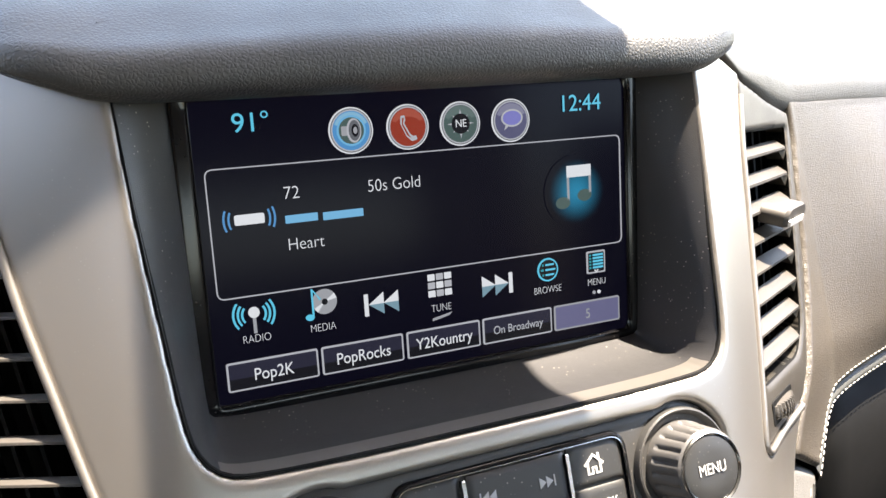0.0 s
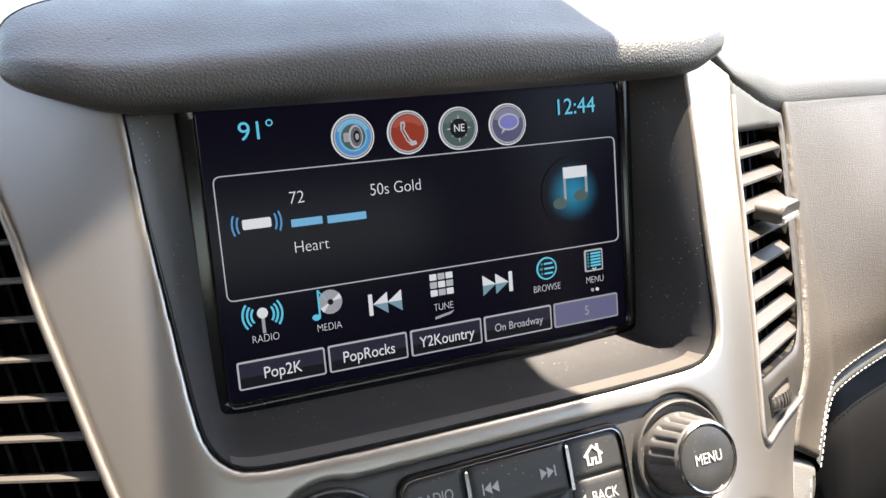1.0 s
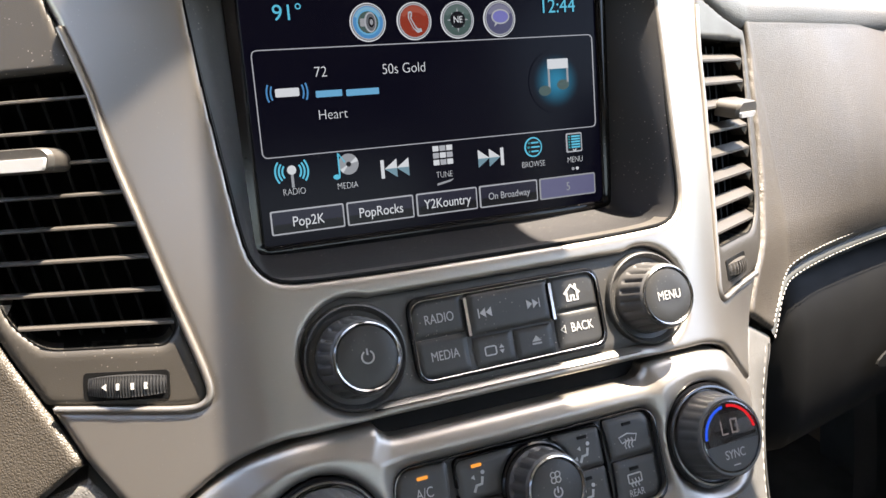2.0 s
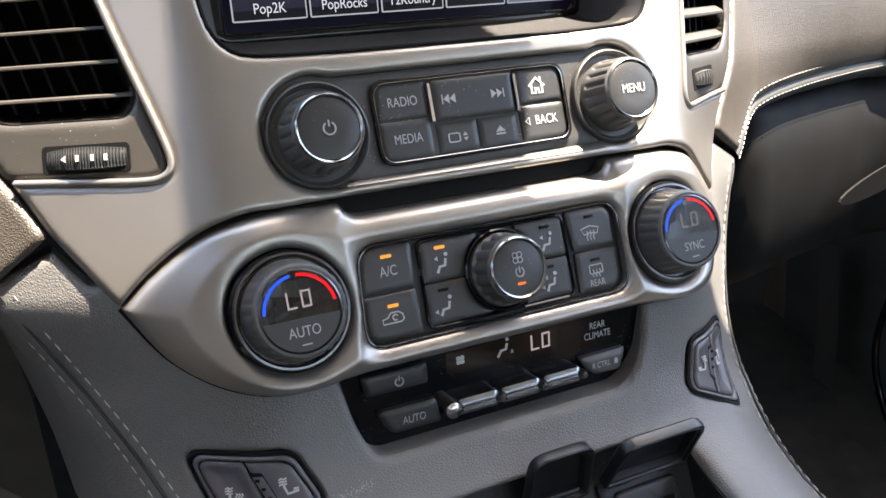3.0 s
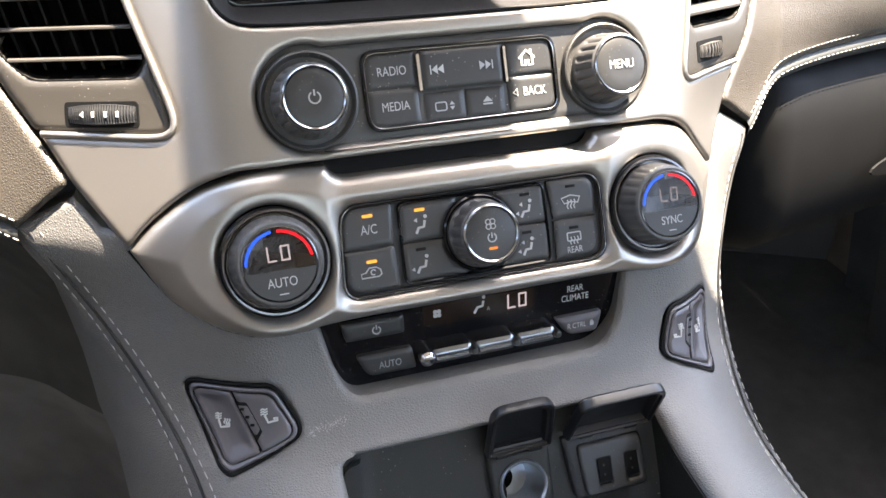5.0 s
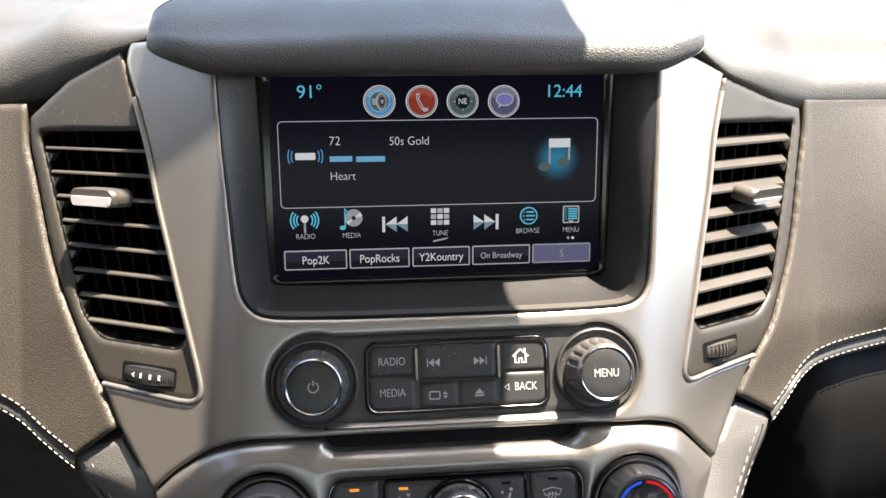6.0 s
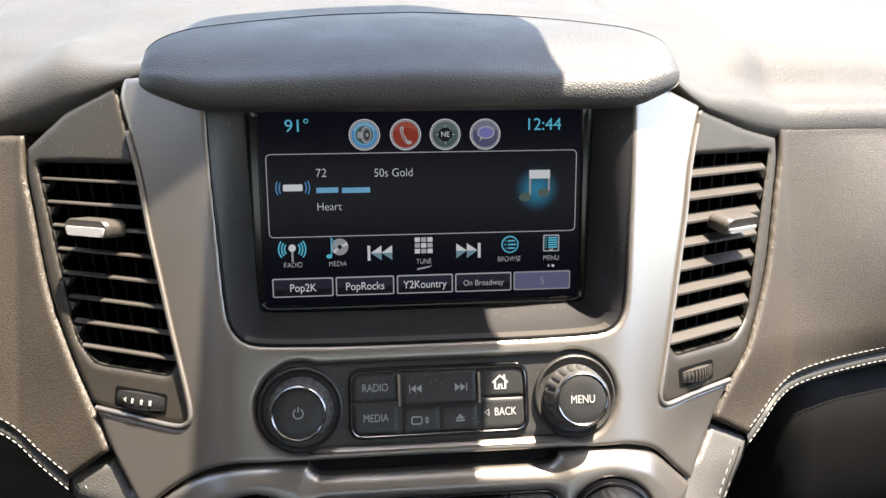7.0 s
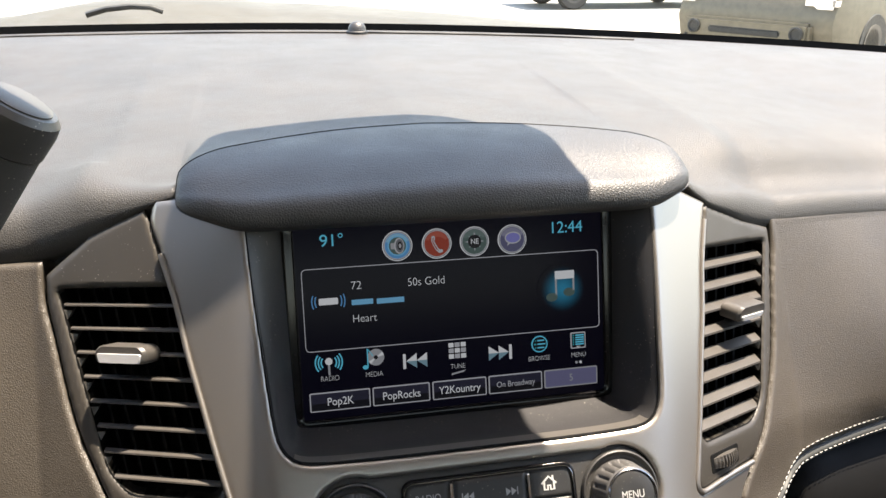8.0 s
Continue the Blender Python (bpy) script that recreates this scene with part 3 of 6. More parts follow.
    # thumb wheel in its slot
    xw, zw = (-0.159, -0.0965) if side < 0 else (0.1570, -0.0945)
    hw, tall = (0.0165, 1.0) if side < 0 else (0.0135, 0.85)
    m = frame_on(xw, zw, 0.0)
    slab("wheel_slot", rect(-hw - 0.0022, hw + 0.0012, -0.0058, 0.0058, 0.002), GAP, v, m, h=0.0004, bevel=0.0002)
    rings = []
    for i in range(57):
        x = hw * (i / 28 - 1)
        top = 0.0050 * math.cos(x / hw * 1.35)
        kz = 0.0047 * tall * (1 - 0.22 * (x / hw) ** 2)
        rr = top - (0.00035 * (i % 2) if side < 0 else 0.0011 * (i % 5 < 2))
        ring = [(x, -kz, -0.002), (x, -0.93 * kz, rr - 0.0006)]
        for j in range(9):
            b = -0.8 + 0.2 * j
            ring.append((x, b * kz, rr - (0.00030 if j % 2 else 0.0) - 0.0008 * b * b))
        ring += [(x, 0.93 * kz, rr - 0.0006), (x, kz, -0.002)]
        rings.append(ring)
    # the right wheel's paler grey carries the sunlight on that side
    put(loft("thumb_wheel", rings, MATT if side < 0 else GREYP, v, closed=True, cap=True), m)
    if side > 0:
        return v
    for i, x in enumerate((-0.006, 0.0, 0.006, 0.011)):
        mm = m @ Matrix.Translation((x - 0.002, 0, 0.0050 * math.cos((x - 0.002) / 0.0165 * 1.35) + 0.0001))
        slab("mark", [(-0.0012, 0), (0.0008, -0.0014), (0.0008, 0.0014)] if i == 0 else rect(-0.0006, 0.0006, -0.0013, 0.0013, 0.0001), WHITE, v, mm, h=0.0001, bevel=0.00005)
    return v


vent(-1)
vent(1)

# ---- brown leather pads beside the vents ----
PAD_IN = [(-0.2345, 0.042), (-0.2340, 0.022), (-0.2290, 0.000), (-0.2190, -0.044), (-0.2040, -0.080), (-0.1910, -0.104), (-0.1790, -0.126)]


def stitches(name, parent, base_pts, pitch=0.0047, r=0.0003):
    """A row of single stitches lying on a line of 3D points."""
    n = max(2, int(np.linalg.norm(np.diff(np.array(base_pts), axis=0), axis=1).sum() / pitch))
    p = even(base_pts, 3 * n + 1)
    verts, faces = [], []
    for i in range(n):
        a, b = Vector(p[3 * i]), Vector(p[3 * i + 2])
        t = (b - a).normalized()
        s = t.cross(Vector((0.3, -0.8, 0.5))).normalized()
        u = s.cross(t)
        k = len(verts)
        for q, rr in ((a, 0.4), (a.lerp(b, 0.25), 1.0), (a.lerp(b, 0.75), 1.0), (b, 0.4)):
            for w in range(5):
                c = 2 * math.pi * w / 5
                verts.append(q + r * rr * (math.cos(c) * s + math.sin(c) * u))
        for j in range(3):
            for w in range(5):
                faces.append((k + 5 * j + w, k + 5 * j + (w + 1) % 5, k + 5 * j + 5 + (w + 1) % 5, k + 5 * j + 5 + w))
        faces.append(tuple(k + w for w in range(5)))
        faces.append(tuple(k + 15 + w for w in range(5)))
    ob = link_mesh(name, verts, faces, THREAD, parent, "row of pale thread stitches")
    return tagged(ob, kind="stuff")


def pad(side):
    p = thing("knee_pad", "brown grained leather dash pad beside the air vent", "dash pad", "dash pads")
    low = [(-0.1790, -0.1265), (-0.2060, -0.1470)] if side < 0 else [(-0.1790, -0.1265), (-0.2070, -0.1430)]
    tail = [(-0.225, -0.138), (-0.255, -0.122), (-0.30, -0.113), (-0.37, -0.109), (-0.6, -0.11), (-0.84, -0.11)] if side < 0 else [(-0.2200, -0.1350), (-0.2400, -0.1210), (-0.270, -0.1135), (-0.335, -0.1090), (-0.42, -0.108), (-0.6, -0.11), (-0.84, -0.11)]
    bottom = even(spl([low[1]] + tail, 8, closed=False), 110)
    topz = [(tail[-1][0], 0.036), (-0.2345, 0.044)]
    o = np.vstack([even(spl(PAD_IN, 6, closed=False), 50), [low[0]], bottom, topz])
    o = o if side < 0 else narrowed(mirrored(o))
    def belly(x, z, d):
        # the padding swells away from the vent
        return 0.012 * np.maximum(0, 1 - ((z + 0.035) / 0.072) ** 2) * ease((np.abs(x) - 0.236) / 0.09)
    plate("pad_skin", o, PAD, p, h=0.002, off=0.0015, r=0.0035, depth=0.03, shape=belly)
    b = bottom if side < 0 else narrowed(mirrored(bottom))
    b = np.array(b)
    inner = b + [0, 0.0045]
    stitches("stitching", p, [(x, float(S(x, z)) - 0.0019, z) for x, z in inner])
    second = [(x, float(S(x, z)) - 0.0012, z - 0.0050) for x, z in b if abs(x) < 0.6]
    stitches("stitching", p, second)
    # dark padded roll under the seam
    rings = []
    for x, z in b:
        y = float(S(x, z))
        rings.append([(x, y + 0.03, z + 0.003), (x, y + 0.003, z + 0.001), (x, y - 0.001, z - 0.003), (x, y + 0.0005, z - 0.0075), (x, y + 0.006, z - 0.011), (x, y + 0.05, z - 0.025), (x, y + 0.13, z - 0.10), (x, y + 0.16, z - 0.19), (x, y + 0.22, z - 0.25), (x, y + 0.35, z - 0.62)])
    loft("lower_roll", [ring[:7] if side > 0 else ring[:8] for ring in rings], FOOT, p, sharp=70)
    if side < 0:
        # carpet colour raised here to carry the light low in the footwell
        loft("kick_panel", [ring[7:] for ring in rings], KICK_LIT, p, sharp=70, label="grey carpeted kick panel, its colour lightened as if lit")
    return p


pad(-1)
pad(1)

# ---- leather console below the stack ----
CPROF = spl([(-0.050, -0.120), (-0.068, -0.160), (-0.0775, -0.190), (-0.0825, -0.217), (-0.0890, -0.236), (-0.100, -0.2515), (-0.119, -0.2640), (-0.143, -0.2735), (-0.170, -0.2815), (-0.26, -0.303), (-0.40, -0.338)], 6, closed=False)
CS = np.r_[0, np.cumsum(np.linalg.norm(np.diff(CPROF, axis=0), axis=1))]


def cprof(s):
    """Point and inward normal of the console's profile at the length s."""
    y, z = np.interp(s, CS, CPROF[:, 0]), np.interp(s, CS, CPROF[:, 1])
    y2, z2 = np.interp(s + 0.004, CS, CPROF[:, 0]), np.interp(s + 0.004, CS, CPROF[:, 1])
    y1, z1 = np.interp(s - 0.004, CS, CPROF[:, 0]), np.interp(s - 0.004, CS, CPROF[:, 1])
    ty, tz = y2 - y1, z2 - z1
    k = math.hypot(ty, tz)
    return y, z, -tz / k, ty / k


def s_at_z(z):
    return float(np.interp(-z, -CPROF[:, 1], CS))


def seam_x(z):
    """Half width of the console at its outer seam."""
    return float(np.interp(z, [-0.40, -0.30, -0.277, -0.256, -0.239, -0.222, -0.203, -0.187, -0.160], [0.128, 0.133, 0.139, 0.149, 0.157, 0.165, 0.176, 0.188, 0.205]))


console = thing("console", "grey-brown leather centre console flowing down from the stack", "console")


def console_surface(x, z):
    """Depth of the console's upper face, down to the bin's brow."""
    x, z = np.asarray(x, float), np.asarray(z, float)
    base = np.interp(z, CPROF[::-1, 1], CPROF[::-1, 0])
    low = base + g(x) + 0.008 * np.maximum(0, (np.abs(x) - 0.10) / 0.06) ** 2
    w = ease((-0.150 - z) / 0.045)
    return w * low + (1 - w) * (S(x, z) + 0.003 + 0.004 * ease((0.165 - np.abs(x)) / 0.02))


def side_x(z, side=-1):
    w = np.interp(z, [-0.262, -0.256, -0.239, -0.222, -0.203, -0.187, -0.165, -0.1455], [0.148, 0.151, 0.159, 0.167, 0.1775, 0.187, 0.199, 0.2085])
    return w - (0.0075 * ease((z + 0.248) / 0.03) if side > 0 else 0)


zz = np.linspace(-0.1465, -0.2535, 40)
edge_l = np.array([(-0.150, -0.1495), (-0.168, -0.147), (-0.1785, -0.1335)] + [(-float(side_x(z)), z) for z in zz])
edge_r = np.array([(float(side_x(z, 1)), z) for z in zz][::-1] + [(0.1718, -0.1320), (0.160, -0.1475), (0.150, -0.1495)])
BROW = even(spl([(-0.152, -0.2535), (-0.082, -0.2535), (0.082, -0.2535), (0.152, -0.2535)], 6, closed=False), 40)
face_outline = np.vstack([edge_l, BROW[1:-1], edge_r])
REARP = rounded([(-0.0815, -0.188), (-0.0755, -0.2180), (-0.0690, -0.2325), (0.0620, -0.2320), (0.0740, -0.2190), (0.0790, -0.188)], [0.004, 0.010, 0.011, 0.012, 0.012, 0.004], 6)
SEAT_L = rounded([(-0.1445, -0.2175), (-0.1045, -0.2188), (-0.0945, -0.2405), (-0.1295, -0.2545), (-0.1335, -0.2525)], [0.008, 0.0055, 0.006, 0.006, 0.005], 6)


def seat_right(points):
    """The right switch, a little narrower than the left one."""
    p = mirrored(points)
    p[:, 0] = 0.095 + 0.86 * (p[:, 0] - 0.095)
    return p


plate("console_face", face_outline, CONSOLE, console, holes=[REARP, SEAT_L, seat_right(SEAT_L)], h=0.0014, off=0.0, r=0.003, depth=0.016, base=console_surface)

# arms on both sides of the bin, with their seams
def drop(x):
    return float(g(x)) + 0.008 * max(0.0, (abs(x) - 0.10) / 0.06) ** 2


def arm_dir(s):
    y, z, ny, nz = cprof(s)
    k = min(1.0, max(0.0, (s - s_at_z(-0.2535)) / 0.05))
    d = Vector((0, 1 - k + k * ny, k * nz))
    return d.normalized()


def inner_x(s):
    """Half width of the bin's mouth, its upper corners rounded."""
    ds = s - s_at_z(-0.2530)
    r = 0.010
    return 0.0805 - (r - math.sqrt(max(0.0, r * r - (r - min(max(ds, 0.0), r)) ** 2)))


def softened(line):
    """A seam line with its kinks rounded off."""
    p = even(line, 70)
    for _ in range(10):
        p[1:-1] = 0.25 * p[:-2] + 0.5 * p[1:-1] + 0.25 * p[2:]
    return p


for side in (-1, 1):
    rings = []
    ss = np.concatenate([np.linspace(s_at_z(-0.2500), s_at_z(-0.2530) + 0.010, 14), np.linspace(s_at_z(-0.2530) + 0.013, CS[-1], 40)])
    for s in ss:
        y, z, ny, nz = cprof(s)
        sx = min(seam_x(z), float(side_x(z)) if z > -0.262 else 1)
        xi = inner_x(s)
        d = arm_dir(s)
        row = [(xi, 0.0055), (xi + 0.001, 0.0025), (xi + 0.0035, 0.0004)]
        row += [(x, drop(x) - 0.0003) for x in np.linspace(xi + 0.008, sx, 9)]
        row += [(sx + 0.001, drop(sx) + 0.003)]
        rings.append([(side * a, y + d.y * q, z + d.z * q) for a, q in row])
    loft("console_arm", rings, CONSOLE, console, sharp=60)
    upper, lower, crease = [], [], []
    for z in np.linspace(-0.149, -0.2535, 36):
        for lst, dx in ((upper, -0.0100), (lower, 0.0), (crease, -0.005)):
            x = float(side_x(z, side)) + dx - 0.001
            lst.append((side * x, float(console_surface(side * x, z)) - 0.0004 + (0.002 if dx == 0 else 0), z))
    for s in np.linspace(s_at_z(-0.2545), CS[-1], 30):
        y, z, ny, nz = cprof(s)
        sx = seam_x(z)
        sx = min(sx, float(side_x(z)) if z > -0.262 else 1)
        d = arm_dir(s)
        for lst, dx, q in ((upper, -0.010, drop(sx - 0.010) - 0.0007), (lower, 0.0005, drop(sx) + 0.0006), (crease, -0.005, drop(sx - 0.005) - 0.0003)):
            lst.append((side * (sx + dx), y + d.y * q, z + d.z * q))
    upper, lower, crease = softened(upper), softened(lower), softened(crease)
    stitches("stitching", console, upper, pitch=0.0062)
    stitches("stitching", console, lower, pitch=0.0062)
    tube("seam", crease, 0.0007, VOID, console)
    # upright flank under the seam
    rings = []
    spots = [(float(side_x(z, side)), z, None) for z in np.linspace(-0.147, -0.2520, 20)] + [(0, 0, s) for s in np.linspace(s_at_z(-0.2560), CS[-1], 30)]
    for x, z, s in spots:
        if s is None:
            y, d = float(console_surface(side * x, z)), Vector((0, 1, 0))
        else:
            y, z, ny, nz = cprof(s)
            x = min(seam_x(z), float(side_x(z)) if z > -0.262 else 1)
            d = arm_dir(s)
            y, z = y + d.y * drop(x), z + d.z * drop(x)
        k = min(1.0, (-0.147 - z) / 0.10) if side < 0 else 0.0
        rings.append([(side * (x + a), y + d.y * q, z + d.z * q - 0.08 * q) for a, q in ((-0.001, 0.001), (0.003, 0.005), (0.005 + 0.006 * k, 0.016), (0.008 + 0.026 * k, 0.06), (0.012 + 0.030 * k, 0.20))])
    # right flank coloured dark like the unlit footwell; the left keeps its leather
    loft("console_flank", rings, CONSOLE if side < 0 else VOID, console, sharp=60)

# ---- storage bin ----
bin_ = thing("storage_bin", "open black plastic storage bin in the console, dusty walls", "storage bin")


def bin_back(x, z):
    return -0.095 + 0.4 * (np.asarray(z, float) + 0.262) + 0 * np.asarray(x, float)


def bin_floor(y):
    return -0.336 + 0.25 * (y + 0.08)


def back_face(x, z):
    x, z = np.asarray(x, float), np.asarray(z, float)
    return bin_back(x, z) - 26 * np.maximum(0, np.abs(x) - 0.062) ** 2 - 0.55 * np.maximum(0, -0.340 - z)


plate("back_wall", rect(-0.0812, 0.0812, -0.358, -0.2538, 0.001), BIN, bin_, holes=[circle(0.0075, -0.2878, 0.0118, 40)], h=0.002, r=0.0002, depth=0.002, base=back_face)
# brow that overhangs the back wall
yb = float(console_surface(0, -0.2510))
loft("brow", [[(x, yb + 0.002, -0.2500), (x, yb + 0.001, -0.2530), (x, yb + 0.004, -0.2552), (x, -0.080, -0.2552)] for x in np.linspace(-0.0695, 0.0695, 30)], BIN, bin_, sharp=60)
for side in (-1, 1):
    rings = []
    for s in np.concatenate([np.linspace(s_at_z(-0.2530), s_at_z(-0.2530) + 0.010, 10), np.linspace(s_at_z(-0.2530) + 0.014, CS[-1], 24)]):
        y, z, ny, nz = cprof(s)
        y2, z2 = y + ny * 0.004, z + nz * 0.004
        rings.append([(side * (inner_x(s) + 0.0001), y2, z2), (side * (inner_x(s) + 0.0004), y2 + 0.001, z2 - 0.0035), (side * 0.0806, y2 + 0.003, z2 - 0.008), (side * 0.0800, y2, min(z2 - 0.03, -0.29)), (side * 0.0760, y2, bin_floor(y2) + 0.012), (side * 0.0700, y2, bin_floor(y2))])
    loft("side_wall", rings, BIN, bin_, sharp=60)
loft("bin_floor", [[(x, y, bin_floor(y)) for x in np.linspace(-0.08, 0.08, 9)] for y in np.linspace(-0.110, -0.42, 9)], BIN, bin_)
MAT_RUBBER = material("rubber_mat", (0.05, 0.047, 0.042), 0.6, grain=0.4, size=900.0, wear=0.2, dust=0.4)
rm = rounded([(-0.066, -0.37), (0.066, -0.37), (0.066, -0.134), (-0.066, -0.134)], 0.006)
rows3 = [[(0.0 + kx * x, -0.252 + ky * (y + 0.252), bin_floor(y) + h) for x, y in rm] for kx, ky, h in ((1, 1, 0.0005), (1, 1, 0.0045), (0.975, 0.986, 0.0050), (0.95, 0.972, 0.0030))]
mat_verts = [v for row in rows3 for v in row]
nm = len(rm)
mat_faces = [(i + k * nm, (i + 1) % nm + k * nm, (i + 1) % nm + (k + 1) * nm, i + (k + 1) * nm) for k in range(3) for i in range(nm)] + [tuple(range(3 * nm, 4 * nm))]
mesh_thing("bin_mat", mat_verts, mat_faces, MAT_RUBBER, "grey rubber mat lining the console bin", "mat")

# ---- rear-view mirror pod above, unseen, its outline drawn to shade the middle of the stack ----
pod = thing("rear_view_mirror", "black rear-view mirror housing hung below the windscreen", "mirror")
po = rounded([(-0.036, 0.050), (-0.043, -0.030), (-0.042, -0.097), (0.010, -0.112), (0.030, -0.150), (0.056, -0.206), (0.197, -0.206), (0.193, -0.186), (0.1875, -0.150), (0.186, -0.105), (0.177, -0.075), (0.173, -0.030), (0.140, 0.052), (0.050, 0.064)], [0.02, 0.02, 0.006, 0.008, 0.01, 0.01, 0.004, 0.004, 0.004, 0.006, 0.01, 0.03, 0.03, 0.05], 6)
loft("housing", [[(x, y, 0.455) for x, y in po], [(x, y, 0.468) for x, y in po], [(0.077 + 0.9 * (x - 0.077), -0.07 + 0.9 * (y + 0.07), 0.476) for x, y in po]], VOID, pod, closed=True, cap=True)

# ---- touch screen ----
EM = 0.066


def glow(name, color, k=1.0):
    # a cool white point
    return material(name, (color[0] * 0.90, color[1], color[2] * 1.14), emit=EM * k)


E_WHITE = glow("lit_white", (0.85, 0.87, 0.90), 0.95)
E_GREY = glow("lit_grey", (0.42, 0.43, 0.46), 0.9)
E_CYAN = glow("lit_cyan", (0.10, 0.62, 0.84), 1.0)
E_SKY = glow("lit_sky_blue", (0.16, 0.48, 0.75), 1.0)
E_TEAL = glow("lit_teal", (0.02, 0.36, 0.42), 0.9)
E_DARK = glow("lit_near_black", (0.020, 0.020, 0.027), 0.6)
E_LINE = glow("lit_line", (0.55, 0.56, 0.60), 0.9)
E_RIM = glow("lit_rim", (0.16, 0.17, 0.19), 0.9)
E_BLUE = glow("lit_blue", (0.10, 0.38, 0.75), 0.8)
E_RED = glow("lit_dark_red", (0.42, 0.06, 0.035), 0.8)
E_GREEN = glow("lit_slate_green", (0.10, 0.16, 0.15), 0.8)
E_SLATE = glow("lit_slate_violet", (0.13, 0.13, 0.24), 0.8)
E_STEEL = glow("lit_steel_blue", (0.22, 0.38, 0.46), 0.9)
E_PURP = glow("lit_violet", (0.24, 0.24, 0.62), 0.9)
E_PRESS = glow("lit_lilac", (0.19, 0.19, 0.34), 0.8)
E_BTN = glow("lit_button", (0.035, 0.035, 0.06), 0.8)

screen = thing("touch_screen", "lit touch screen showing a radio page in a black frame", "display")
slab_m = Matrix.Rotation(radians(90), 4, "X")


def on_screen(x, z, lift=0.0):
    """Frame on the screen: X right, Y up, Z towards the cabin."""
    return Matrix.Translation((x, -0.0008 - lift, z)) @ slab_m


frame_o = rect(-0.0985, 0.0985, -0.0585, 0.075, 0.006)
plate("bezel", frame_o, GLOSS, screen, holes=[rect(-0.0920, 0.0920, -0.0530, 0.0585, 0.001)], h=0.003, base=lambda x, z: 0 * x, off=0.002, r=0.0010, depth=0.004)
tube("bezel_line", [(x, -0.0018, z) for x, z in rect(-0.0925, 0.0925, -0.0536, 0.0590, 0.0015)], 0.00028, GLOSS, screen, n=5, closed=True)
SCREEN = bpy.data.materials.new("screen_glass")
SCREEN.use_nodes = True
sb = SCREEN.node_tree.nodes["Principled BSDF"]
sb.inputs["Base Color"].default_value = (0.001, 0.001, 0.002, 1)
sb.inputs["Roughness"].default_value = 0.16
sb.inputs["Specular IOR Level"].default_value = 0.05
sb.inputs["Emission Color"].default_value = (0.003, 0.003, 0.010, 1)
sb.inputs["Emission Strength"].default_value = EM
bm = bmesh.new()
box_bm(bm, -0.093, 0.093, -0.0004, 0.003, -0.054, 0.060)
part("display", bm, SCREEN, screen)


def chip(name, outline, mat, x, z, lift=0.0, parent=None):
    """A thin lit shape on the screen."""
    p = np.array(outline, float)
    n = len(p)
    verts = [(a, b, 0.00005) for a, b in p] + [(a, b, -0.0006) for a, b in p]
    faces = [tuple(range(n))] + [(i, i + n, (i + 1) % n + n, (i + 1) % n) for i in range(n)]
    return put(link_mesh(name, verts, faces, mat, parent or screen, smooth=False), on_screen(x, z, lift) if parent is None else Matrix.Translation((x, z, lift)))


def line_on(name, pts, r, mat, closed=False, lift=0.0):
    """A thin lit line on the screen, as a flat band."""
    p = np.array(pts, float)
    k = len(p)
    verts, faces = [], []
    for i in range(k):
        a = p[i - 1] if (i or closed) else p[i]
        b = p[(i + 1) % k] if (i < k - 1 or closed) else p[i]
        t = (b - a) / max(np.linalg.norm(b - a), 1e-9)
        nrm = np.array([-t[1], t[0]]) * r
        verts += [(*(p[i] + nrm), 0.0), (*(p[i] - nrm), 0.0), (*(p[i] - nrm), -0.0004), (*(p[i] + nrm), -0.0004)]
    for i in range(k if closed else k - 1):
        j = (i + 1) % k
        for q in range(4):
            faces.append((4 * i + q, 4 * i + (q + 1) % 4, 4 * j + (q + 1) % 4, 4 * j + q))
    return link_mesh(name, verts, faces, mat, screen, smooth=False)


def arc(r, a0, a1, n=12, cx=0.0, cy=0.0):
    return [(cx + r * math.cos(radians(a)), cy + r * math.sin(radians(a))) for a in np.linspace(a0, a1, n)]


def band(r0, r1, a0, a1, n=12):
    return arc(r1, a0, a1, n) + arc(r0, a1, a0, n)


def sline(name, pts, r, mat, x, z, closed=False, lift=0.0):
    return put(line_on(name, pts, r, mat, closed), on_screen(x, z, lift))


def words(w, size, mat, x, z, align="CENTER", sx=0.88, bold=-0.00010):
    return text(w, size, mat, screen, on_screen(x, z, 0.0002), align, sx, bold)


